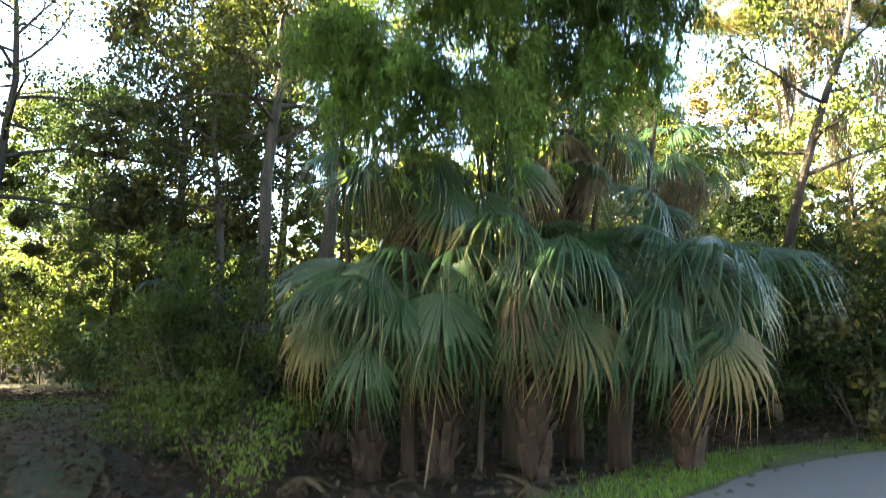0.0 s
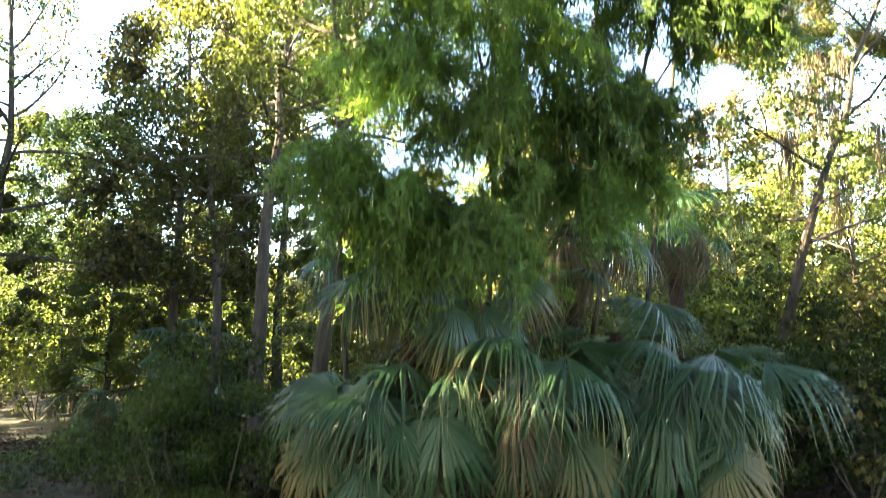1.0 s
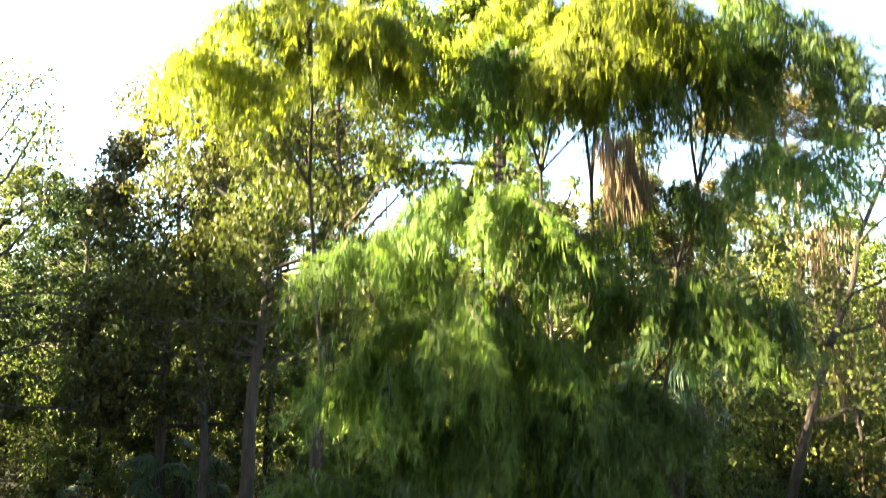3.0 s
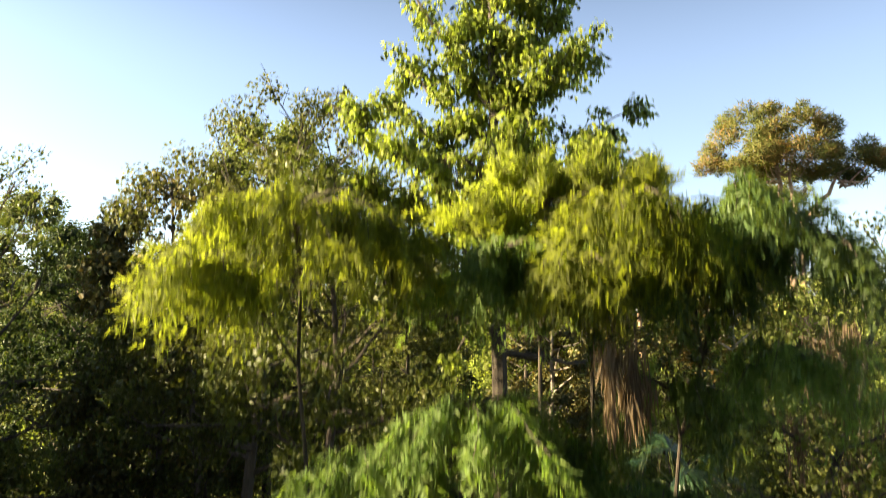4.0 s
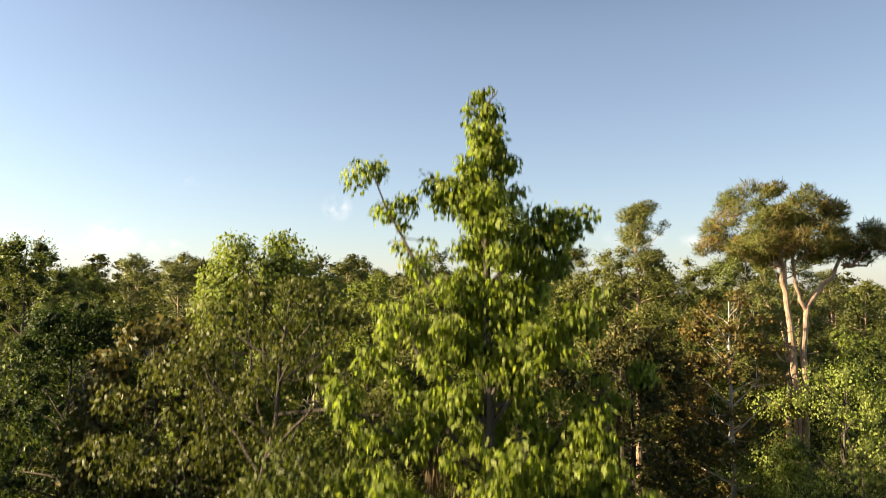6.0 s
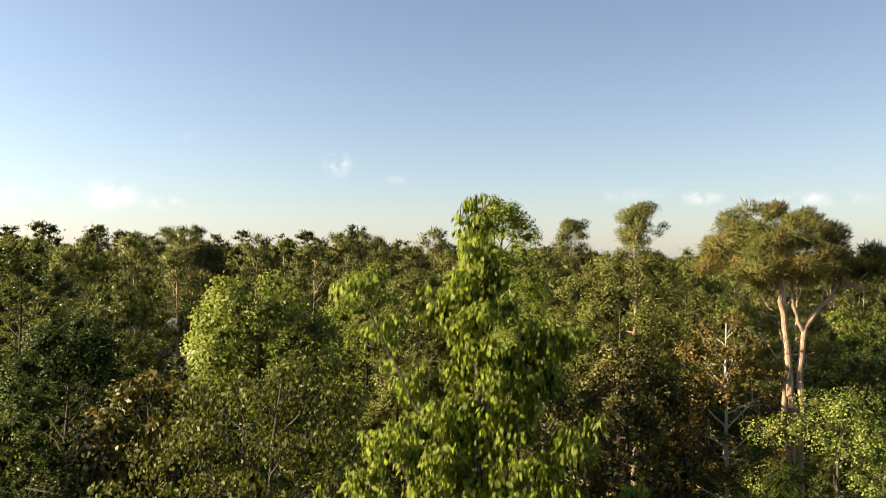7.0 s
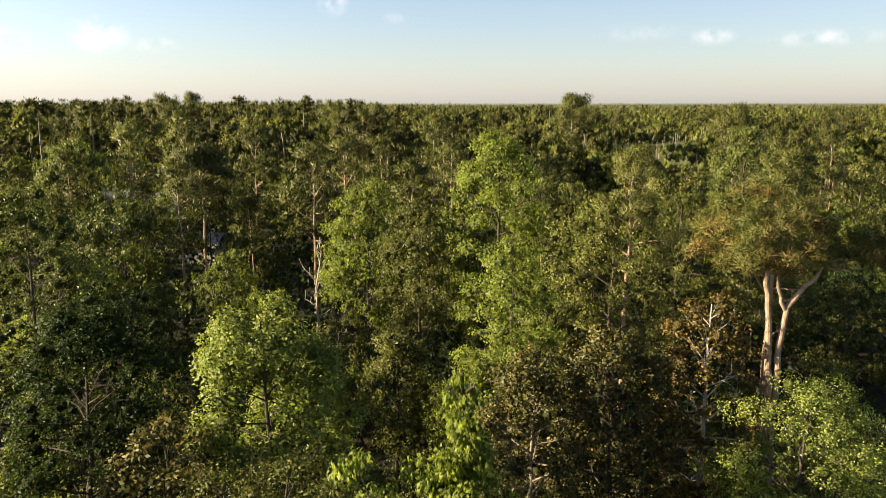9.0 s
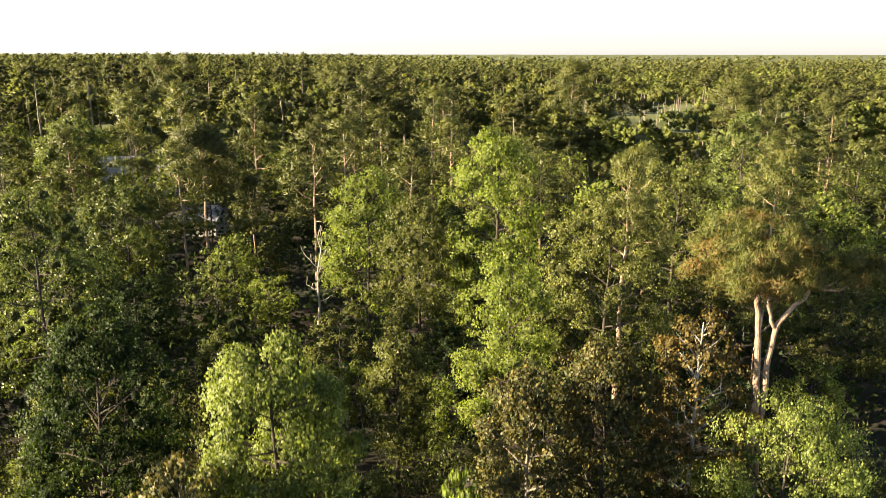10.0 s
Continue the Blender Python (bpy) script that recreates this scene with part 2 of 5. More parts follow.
YEL = (1.12, 1.2, 0.5)
M = {
    "gum": leaf_mat("sweetgum_leaf", [(0.0, (0.17, 0.22, 0.0546)), (0.5, (0.29, 0.35, 0.0858)), (1.0, (0.4, 0.43, 0.1235))], YEL, 0.45, 0.58, 0.25, single=0.7),
    "feather": leaf_mat("feathery_leaf", [(0.0, (0.125, 0.215, 0.07)), (0.5, (0.215, 0.315, 0.095)), (1.0, (0.31, 0.385, 0.12))], (1.15, 1.25, 0.546), 0.5, 0.55, 0.2),
    # the feathery leaf again, with yellow sunlight put into its colour
    "sunlit_feather": leaf_mat("sunlit_feathery_leaf", [(0.0, (0.15, 0.197, 0.053)), (0.5, (0.28, 0.322, 0.071)), (1.0, (0.405, 0.433, 0.1))], (1.2, 1.25, 0.416), 0.5, 0.68, 0.2),
    "fern": leaf_mat("dark_feathery_leaf", [(0.0, (0.07, 0.13, 0.0442)), (0.5, (0.12, 0.19, 0.0572)), (1.0, (0.19, 0.25, 0.0754))], (1.35, 1.25, 0.416), 0.5, 0.5),
    "oak": leaf_mat("oak_leaf", [(0.0, (0.07, 0.1, 0.0286)), (0.5, (0.128, 0.158, 0.039)), (1.0, (0.205, 0.212, 0.0624))], YEL, 0.45, 0.35),
    "olive": leaf_mat("olive_leaf", [(0.0, (0.1, 0.125, 0.0338)), (0.5, (0.175, 0.192, 0.0507)), (1.0, (0.262, 0.25, 0.078))], YEL, 0.5, 0.38),
    "magnolia": leaf_mat("magnolia_leaf", [(0.0, (0.06, 0.08, 0.0325)), (0.4, (0.1, 0.11, 0.0455)), (0.65, (0.18, 0.155, 0.045)), (1.0, (0.31, 0.225, 0.07))], (1.1, 1, 0.5), 0.45, 0.25, 0.25),
    "rust": leaf_mat("rusty_leaf", [(0.0, (0.14, 0.135, 0.04)), (0.55, (0.23, 0.18, 0.055)), (1.0, (0.36, 0.21, 0.072))], (1.1, 0.9, 0.5), 0.5, 0.3, 0.2),
    "blue": leaf_mat("bluegreen_leaf", [(0.0, (0.085, 0.12, 0.0455)), (0.5, (0.14, 0.18, 0.0585)), (1.0, (0.22, 0.255, 0.0845))], YEL, 0.5, 0.35, 0.18),
    "dark": leaf_mat("dark_leaf", [(0.0, (0.028, 0.05, 0.0169)), (0.5, (0.05, 0.08, 0.026)), (1.0, (0.09, 0.12, 0.039))], YEL, 0.5, 0.35, 0.15),
    "lime": leaf_mat("lime_leaf", [(0.0, (0.13, 0.165, 0.052)), (0.5, (0.21, 0.255, 0.0715)), (1.0, (0.29, 0.31, 0.104))], YEL, 0.5, 0.42),
    "bright": leaf_mat("bright_leaf", [(0.0, (0.19, 0.24, 0.065)), (0.5, (0.3, 0.36, 0.091)), (1.0, (0.4, 0.43, 0.143))], YEL, 0.5, 0.42),
    "pine": leaf_mat("pine_needle", [(0.0, (0.069, 0.087, 0.0286)), (0.5, (0.125, 0.138, 0.039)), (1.0, (0.213, 0.184, 0.043))], YEL, 0.5, 0.3),
    "oldpine": leaf_mat("rusty_pine_needle", [(0.0, (0.10, 0.13, 0.038)), (0.45, (0.18, 0.20, 0.055)), (0.66, (0.25, 0.21, 0.07)), (1.0, (0.38, 0.20, 0.085))], YEL, 0.55, 0.35, 0.2, patch=1.3),
    "farleaf": leaf_mat("far_leaf", [(0.0, (0.067, 0.087, 0.0273)), (0.35, (0.123, 0.138, 0.0364)), (0.65, (0.19, 0.204, 0.0494)), (1.0, (0.291, 0.275, 0.0741))], YEL, 0.6, 0.35, 0.2, 2.2, None, 0.11, 0.3),
    "farlime": leaf_mat("far_yellow_green_leaf", [(0.0, (0.12, 0.15, 0.039)), (0.5, (0.22, 0.25, 0.0585)), (1.0, (0.34, 0.36, 0.0975))], YEL, 0.6, 0.4, 0.2, 1.4, None, 0.11, 0.3),
    "farpine": leaf_mat("far_needle", [(0.0, (0.062, 0.076, 0.0273)), (0.5, (0.112, 0.117, 0.0364)), (1.0, (0.19, 0.173, 0.0559))], YEL, 0.6, 0.3, 0.2, 1.6, None, 0.11, 0.3),
    # solid dark filling for leaf clumps: inside shade put into colour and shape
    "core_fill": solid_mat("dark_core_fill", (0.04, 0.055, 0.018), (0.085, 0.105, 0.032), 5, 0.8, (1, 1, 1), 1.0),
    "palm": leaf_mat("palm_leaf", [(0.0, (0.03, 0.075, 0.034)), (0.5, (0.052, 0.112, 0.048)), (1.0, (0.10, 0.165, 0.066))], (1.1, 1.2, 0.5), 0.36, 0.22, 0.5, patch=0.5, wear=(1.3, 1.9)),
    "drypalm": leaf_mat("drying_palm_leaf", [(0.0, (0.04, 0.08, 0.034)), (0.5, (0.07, 0.11, 0.045)), (1.0, (0.15, 0.15, 0.065))], (1.1, 1.0, 0.5), 0.5, 0.22, 0.4, patch=0.5, wear=(0.85, 1.75)),
    "deadpalm": leaf_mat("dry_palm_leaf", [(0.0, (0.08, 0.06, 0.035)), (0.5, (0.15, 0.12, 0.07)), (1.0, (0.28, 0.23, 0.14))], (1, 0.9, 0.7), 0.7, 0.2),
    "moss": leaf_mat("moss_strand", [(0.0, (0.11, 0.08, 0.05)), (0.5, (0.20, 0.15, 0.095)), (1.0, (0.31, 0.24, 0.155))], (1, 0.95, 0.8), 0.9, 0.35, 0.1),
    "litter": leaf_mat("fallen_leaf", [(0.0, (0.03, 0.02, 0.013)), (0.5, (0.07, 0.045, 0.028)), (1.0, (0.17, 0.11, 0.065))], (1, 0.8, 0.6), 0.75, 0.1),
    "grass": leaf_mat("grass_blade", [(0.0, (0.08, 0.15, 0.03)), (0.5, (0.14, 0.23, 0.04)), (1.0, (0.22, 0.28, 0.07))], YEL, 0.5, 0.35),
    "bark": solid_mat("dark_bark", (0.03, 0.024, 0.018), (0.115, 0.092, 0.07), 7, 0.9, (1, 1, 0.25), 0.8),
    "palebark": solid_mat("pale_bark", (0.12, 0.10, 0.08), (0.34, 0.29, 0.23), 6, 0.85, (1, 1, 0.3), 0.6),
    "pinebark": solid_mat("pine_bark", (0.22, 0.14, 0.09), (0.52, 0.38, 0.27), 7, 0.85, (1, 1, 0.45), 0.9),
    "white": solid_mat("bleached_wood", (0.30, 0.27, 0.23), (0.58, 0.53, 0.46), 5, 0.8, (1, 1, 0.3), 0.4),
    "boot": solid_mat("palm_boot", (0.018, 0.012, 0.009), (0.075, 0.045, 0.03), 9, 0.85, (1, 1, 0.3), 0.7),
    "petiole": solid_mat("palm_stalk", (0.10, 0.15, 0.05), (0.20, 0.25, 0.08), 5, 0.5, (1, 1, 1), 0.1),
    "ground": solid_mat("leaf_litter_soil", (0.018, 0.012, 0.008), (0.055, 0.036, 0.024), 9, 0.95, (1, 1, 1), 1.0, (0.03, 0.035, 0.016), 0.12),
    "track": solid_mat("packed_earth", (0.035, 0.024, 0.015), (0.085, 0.058, 0.038), 4, 0.95, (1, 1, 1), 0.8, (0.045, 0.06, 0.022), 0.4),
    "asphalt": solid_mat("worn_asphalt", (0.14, 0.14, 0.15), (0.22, 0.22, 0.23), 60, 0.85, (1, 1, 1), 0.5, (0.17, 0.17, 0.175), 0.5),
    "turf": solid_mat("turf_soil", (0.05, 0.06, 0.022), (0.10, 0.12, 0.04), 12, 0.95, (1, 1, 1), 0.8),
    "roof": solid_mat("pale_metal_roof", (0.30, 0.31, 0.35), (0.42, 0.43, 0.47), 3, 0.4, (1, 1, 1), 0.1),
    "wall": solid_mat("pale_siding", (0.45, 0.43, 0.40), (0.60, 0.58, 0.54), 3, 0.7, (1, 1, 8), 0.2),
    "canopy": solid_mat("distant_canopy", (0.07, 0.085, 0.026), (0.17, 0.18, 0.05), 0.12, 0.95, (1, 1, 1), 1.0, (0.10, 0.125, 0.036), 0.02),
}


# massed leaves of a clump seen as one surface: the kind's colours, with strong leafy relief
LUMP = {
    "oak": ((0.06, 0.082, 0.026), (0.115, 0.135, 0.0364), (0.19, 0.185, 0.0546)),
    "olive": ((0.085, 0.1, 0.0299), (0.15, 0.158, 0.0442), (0.225, 0.21, 0.0689)),
    "magnolia": ((0.055, 0.07, 0.0286), (0.11, 0.115, 0.0455), (0.2, 0.165, 0.055)),
    "rust": ((0.085, 0.08, 0.039), (0.14, 0.12, 0.04), (0.22, 0.145, 0.055)),
    "blue": ((0.07, 0.105, 0.0416), (0.115, 0.155, 0.0559), (0.18, 0.215, 0.078)),
    "dark": ((0.025, 0.045, 0.0156), (0.045, 0.07, 0.0234), (0.075, 0.1, 0.0338)),
    "lime": ((0.11, 0.14, 0.0455), (0.18, 0.215, 0.0585), (0.25, 0.27, 0.0845)),
    "bright": ((0.14, 0.18, 0.0468), (0.2, 0.25, 0.0598), (0.26, 0.3, 0.0806)),
    "gum": ((0.12, 0.15, 0.0416), (0.2, 0.235, 0.0585), (0.28, 0.3, 0.091)),
    "pine": ((0.055, 0.072, 0.026), (0.1, 0.115, 0.0351), (0.165, 0.15, 0.0481)),
    "oldpine": ((0.09, 0.105, 0.0325), (0.15, 0.145, 0.0455), (0.24, 0.155, 0.055)),
    "farleaf": ((0.085, 0.1, 0.0338), (0.15, 0.165, 0.0468), (0.25, 0.25, 0.0715)),
    "farlime": ((0.11, 0.14, 0.039), (0.19, 0.22, 0.0546), (0.29, 0.31, 0.0845)),
    "farpine": ((0.075, 0.088, 0.0338), (0.125, 0.133, 0.0442), (0.19, 0.18, 0.0585)),
}
for kind, (c1, c2, c3) in LUMP.items():
    far = kind.startswith("far")
    M["lump_" + kind] = leaf_mat("massed_" + kind + "_leaves", [(0.0, c1), (0.5, c2), (1.0, c3)], YEL, 0.7, 0.2 if far else 0.12, 0.15, 1.5, None, 0.45 if far else 2.6, 0.45, 0.5 if far else 0.55)


# ---- mesh helpers ----
def as_mesh(name, verts, faces, mat):
    me = bpy.data.meshes.new(name)
    me.from_pydata([tuple(v) for v in verts], [], faces)
    me.materials.append(mat)
    me.update()
    return me


def leaf_mesh(name, c, d, n, length, width, mat, cup=0.25, shade=None, tri=False):
    """Many small folded leaves: foot c, axis d, face normal n, all (k, 3)."""
    k = len(c)
    s = np.cross(d, n)
    s /= np.linalg.norm(s, axis=1)[:, None] + 1e-9
    n2 = np.cross(s, d)
    length, width = np.broadcast_to(length, k)[:, None], np.broadcast_to(width, k)[:, None]
    if tri:
        # far leaves: one pointed sprig each
        v = np.stack([c + s * width * 0.5, c + d * length, c - s * width * 0.5], 1).astype(np.float32)
        idx = np.arange(k * 3, dtype=np.int32)
    else:
        mid = c + d * length * 0.45 + n2 * width * cup
        v = np.stack([c, mid + s * width * 0.5, c + d * length, mid - s * width * 0.5], 1).astype(np.float32)
        base = (np.arange(k) * 4)[:, None]
        idx = np.concatenate([base + [0, 1, 2], base + [0, 2, 3]], axis=1).astype(np.int32).ravel()
    me = bpy.data.meshes.new(name)
    me.vertices.add(v.shape[0] * v.shape[1])
    me.vertices.foreach_set("co", v.ravel())
    me.loops.add(len(idx))
    me.loops.foreach_set("vertex_index", idx)
    faces = len(idx) // 3
    me.polygons.add(faces)
    me.polygons.foreach_set("loop_start", np.arange(faces, dtype=np.int32) * 3)
    me.polygons.foreach_set("loop_total", np.full(faces, 3, np.int32))
    me.materials.append(mat)
    me.update()
    if shade is not None:
        # leaves take the light as the clump's surface does
        me.attributes.new("custom_normal", "FLOAT_VECTOR", "POINT").data.foreach_set("vector", np.repeat(shade, v.shape[1], axis=0).astype(np.float32).ravel())
        me.update()
    return me


def unit(a):
    return a / (np.linalg.norm(a, axis=-1, keepdims=True) + 1e-9)


def tube(verts, faces, pts, radii, sides=7):
    """Append a tapered tube along pts."""
    pts = np.asarray(pts, float)
    t = unit(np.gradient(pts, axis=0))
    ref = np.array([1.0, 0.0, 0.0]) if abs(t[0][0]) < 0.8 else np.array([0.0, 1.0, 0.0])
    start = len(verts)
    ang = np.arange(sides) * 2 * np.pi / sides
    for p, d, r in zip(pts, t, radii):
        u = unit(np.cross(d, ref))
        w = np.cross(d, u)
        for a in ang:
            verts.append(p + r * (np.cos(a) * u + np.sin(a) * w))
    for i in range(len(pts) - 1):
        for j in range(sides):
            a, b = start + i * sides + j, start + i * sides + (j + 1) % sides
            faces.append((a, b, b + sides, a + sides))
    faces.append(tuple(start + (len(pts) - 1) * sides + j for j in range(sides)))


def part(name, mesh, parent, label="", m=None):
    ob = new(name, mesh)
    ob.parent = parent
    if m is not None:
        ob.matrix_basis = m
    if label:
        ob["label"] = label
    return ob


def thing(name, label, category, group="", kind="", m=None, mesh=None):
    ob = new(name, mesh)
    if mesh is None:
        ob.empty_display_size = 0.3
    if m is not None:
        ob.matrix_basis = m
    return tagged(ob, label, category, group, kind)


# ---- trees ----
def branch(rng, start, az, rise, length, sag=0.0, curl=0.25, k=6):
    """A wandering polyline that leaves start towards az and rise (radians)."""
    pts, p = [np.array(start, float)], np.array(start, float)
    step = length / (k - 1)
    for i in range(k - 1):
        az += rng.normal(0, curl)
        rise += rng.normal(0, curl * 0.6) - sag
        p = p + step * np.array([math.cos(az) * math.cos(rise), math.sin(az) * math.cos(rise), math.sin(rise)])
        pts.append(p)
    return np.array(pts)


def grow(rng, height, base, reach, limbs, rise=(0.2, 0.9), trunk_r=0.14, lean=(0, 0), wander=0.12, sub=5, sag=0.0, sublen=0.45, top=1.0, shell=0):
    """Trunk polyline, limbs and tip points. reach(f): the crown's radius at f (0 its foot, 1 its top)."""
    k = 12
    f = np.linspace(0, 1, k)
    trunk = np.stack([lean[0] * f**1.3, lean[1] * f**1.3, height * top * f], 1)
    trunk[1:, :2] += np.cumsum(rng.normal(0, wander, (k - 1, 2)), 0) * 0.5
    rad = trunk_r * (1 - 0.86 * f) + trunk_r * 0.35 * np.exp(-f * 14)
    limb_list, tips = [], []
    for i in range(limbs):
        g = (i + rng.uniform(0.1, 0.9)) / limbs
        z = base + g * (height * top - base) * 0.97
        at = np.array([np.interp(z, trunk[:, 2], trunk[:, a]) for a in range(3)])
        r0 = float(np.interp(z, trunk[:, 2], rad)) * 0.62
        az = i * 2.399 + rng.normal(0, 0.35)
        ln = max(0.35, reach(g) * rng.uniform(0.72, 1.1))
        rs = rise[0] + (rise[1] - rise[0]) * g + rng.normal(0, 0.12)
        main = branch(rng, at, az, rs, ln, sag, 0.18)
        tubes = [(main, np.linspace(r0, 0.012, len(main)), 5)]
        tips.append(main[-1])
        for j in range(sub):
            u = rng.uniform(0.3, 1.0)
            q = np.array([np.interp(u * (len(main) - 1), range(len(main)), main[:, a]) for a in range(3)])
            tw = branch(rng, q, az + rng.choice([-1, 1]) * rng.uniform(0.4, 1.3), rs + rng.normal(0.15, 0.45), ln * sublen * rng.uniform(0.6, 1.2), sag * 1.3, 0.25, 4)
            tubes.append((tw, np.linspace(r0 * 0.4, 0.006, 4), 3))
            tips.append(tw[-1])
        limb_list.append(tubes)
    if shell:
        # leaf clumps lie over the outside of the crown
        tips = [t for t in tips[:: sub + 1]]
        g = rng.uniform(0.02, 1.0, shell * 3)
        rr = np.array([reach(q) for q in g])
        pick = rng.uniform(0, rr.max(), shell * 3) < np.maximum(rr, 0.5 * rr.max())
        g, rr = g[pick][:shell], rr[pick][:shell]
        az = rng.uniform(0, 2 * np.pi, len(g))
        rr = rr * rng.uniform(0.66, 1.0, len(g)) * (1 + 0.16 * np.sin(az * 3 + rng.uniform(0, 6)))
        z = base + g * (height * top - base) + 0.12 * rr
        cx, cy = np.interp(z, trunk[:, 2], trunk[:, 0]), np.interp(z, trunk[:, 2], trunk[:, 1])
        tips += list(np.stack([cx + rr * np.cos(az), cy + rr * np.sin(az), z], 1))
    tips.append(trunk[-1] if not shell else trunk[-1] * 0.12 + trunk[-2] * 0.88)
    return trunk, rad, limb_list, np.array(tips)


ICO = [(0, 0, 1)] + [(0.894 * math.cos(a * 1.2566), 0.894 * math.sin(a * 1.2566), 0.447) for a in range(5)] + \
      [(0.894 * math.cos(a * 1.2566 + 0.6283), 0.894 * math.sin(a * 1.2566 + 0.6283), -0.447) for a in range(5)] + [(0, 0, -1)]
ICO_F = [f for a in range(5) for f in ((0, 1 + a, 1 + (a + 1) % 5), (1 + a, 6 + a, 1 + (a + 1) % 5), (6 + a, 6 + (a + 1) % 5, 1 + (a + 1) % 5), (11, 6 + (a + 1) % 5, 6 + a))]
CORES = []


def finer(verts, faces):
    """Each triangle in four, on the unit ball."""
    v, f, seen = [np.array(q) for q in verts], [], {}
    for a, b, c in faces:
        m = []
        for p, q in ((a, b), (b, c), (c, a)):
            key = (min(p, q), max(p, q))
            if key not in seen:
                w = v[p] + v[q]
                seen[key] = len(v)
                v.append(w / np.linalg.norm(w))
            m.append(seen[key])
        f += [(a, m[0], m[2]), (m[0], b, m[1]), (m[2], m[1], c), (m[0], m[1], m[2])]
    return np.array(v), f


OCTA = ([(1, 0, 0), (0, 1, 0), (-1, 0, 0), (0, -1, 0), (0, 0, 1), (0, 0, -1)], [(0, 1, 4), (1, 2, 4), (2, 3, 4), (3, 0, 4), (1, 0, 5), (2, 1, 5), (3, 2, 5), (0, 3, 5)])
BALLS = [(np.array(ICO), ICO_F), finer(ICO, ICO_F), (np.array(OCTA[0], float), OCTA[1])]


def core_mesh(rng, at, radius, flat=0.75, mat="core_fill", level=0, name="inner_foliage"):
    """Rough solid lumps added inside leaf clumps; they block light and darken the inside."""
    ball, ball_f = BALLS[level]
    k, q = len(at), len(ball)
    v = ball[None] * rng.uniform(0.68, 1.2, (k, q, 1))
    turn = rng.uniform(0, 6.28, k)
    x = v[:, :, 0] * np.cos(turn)[:, None] - v[:, :, 1] * np.sin(turn)[:, None]
    y = v[:, :, 0] * np.sin(turn)[:, None] + v[:, :, 1] * np.cos(turn)[:, None]
    v = np.stack([x, y, v[:, :, 2] * flat], 2) * np.asarray(radius)[:, None, None] + at[:, None]
    v[:, :, 2] = np.maximum(v[:, :, 2], 0.03)
    f = (np.array(ball_f)[None] + (np.arange(k) * q)[:, None, None]).reshape(-1, 3)
    me = as_mesh(name, v.reshape(-1, 3), f.tolist(), M[mat])
    me.polygons.foreach_set("use_smooth", np.ones(len(me.polygons), bool))
    return me


def foliage(rng, name, tips, count, spread, mat, length=0.13, width=0.09, droop=0.4, flat=0.75, cup=0.25, jitter=0.35, hang=0.0, core=0.0, pull=0.0, taper=0.0, stray=0.3, lump=None, level=0, tri=False):
    """Leaves in clumps round the tips, facing outwards from each clump; clumps differ in size and fullness."""
    size = rng.uniform(0.55, 1.35, len(tips))
    if taper:
        size = size * np.clip(0.58 + (tips[:, 2].max() - tips[:, 2]) / taper, 0.58, 1.0)
    w = size**2 * rng.uniform(0.5, 1.2, len(tips))
    i = rng.choice(len(tips), count, p=w / w.sum())
    off = unit(rng.normal(0, 1, (count, 3))) * (rng.uniform(0.62, 1.2, (count, 1)) if lump else rng.uniform(0, 1, (count, 1)) ** 0.3)
    off[:, 2] *= flat
    c = tips[i] + off * size[i, None] * spread
    if hang:
        c[:, 2] -= hang * rng.uniform(0, 1, count) ** 2 * size[i]
    c[:, 2] = np.maximum(c[:, 2], 0.06)
    # lumps added within the clumps stop light, so gaps stay dark
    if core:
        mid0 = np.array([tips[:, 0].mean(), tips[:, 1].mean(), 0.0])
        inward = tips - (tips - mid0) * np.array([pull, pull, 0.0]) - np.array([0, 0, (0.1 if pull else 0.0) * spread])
        CORES.append(core_mesh(rng, inward, size * spread * core, flat, "lump_" + lump if lump else "core_fill", level))
    d = unit(off * 0.35 + rng.normal(0, 0.6, (count, 3)) + np.array([0, 0, -droop]))
    n = unit(off * 1.0 + rng.normal(0, 0.35, (count, 3)) + np.array([0, 0, 0.35]))
    ln = length * rng.uniform(1 - jitter, 1 + jitter, count)
    mid = tips.mean(0)
    out = (c - mid) / (np.abs(tips - mid).max(0) + 0.3)
    shade = unit(off * 0.65 + out * 0.75 + rng.normal(0, stray, (count, 3)) + np.array([0, 0, 0.2]))
    return leaf_mesh(name, c, d, n, ln, width * ln / length, mat, cup, shade, tri)


def build_tree(name, label, category, m, rng, skel, leaf, bark, split=True, group="", twigs=True):
    trunk, rad, limbs, tips = skel
    root = thing(name, label, category, group, m=m)
    v, f = [], []
    tube(v, f, trunk, rad, 9 if split or twigs else 6)
    if not split:
        for tubes in limbs:
            for pts, r, s in tubes if twigs else tubes[:1]:
                tube(v, f, pts if twigs else pts[::2], r if twigs else r[::2], 3)
    t = part("trunk", as_mesh("trunk", v, f, M[bark]), root)
    if split:
        for tubes in limbs:
            v, f = [], []
            for pts, r, s in tubes:
                tube(v, f, pts, r, s)
            part("limb", as_mesh("limb", v, f, M[bark]), root)
    part("crown", foliage(rng, "crown", tips, mat=M[leaf["mat"]], **{k: q for k, q in leaf.items() if k != "mat"}), root)
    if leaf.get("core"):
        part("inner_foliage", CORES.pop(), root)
    return root


def dome(r, low=0.55, peak=0.35):
    """Crown radius: low at the foot, r at peak, narrowing to the top."""
    return lambda g: r * (low + (1 - low) * g / peak if g < peak else max(0.12, math.sqrt(max(0.0, 1 - ((g - peak) / (1.02 - peak)) ** 2))))


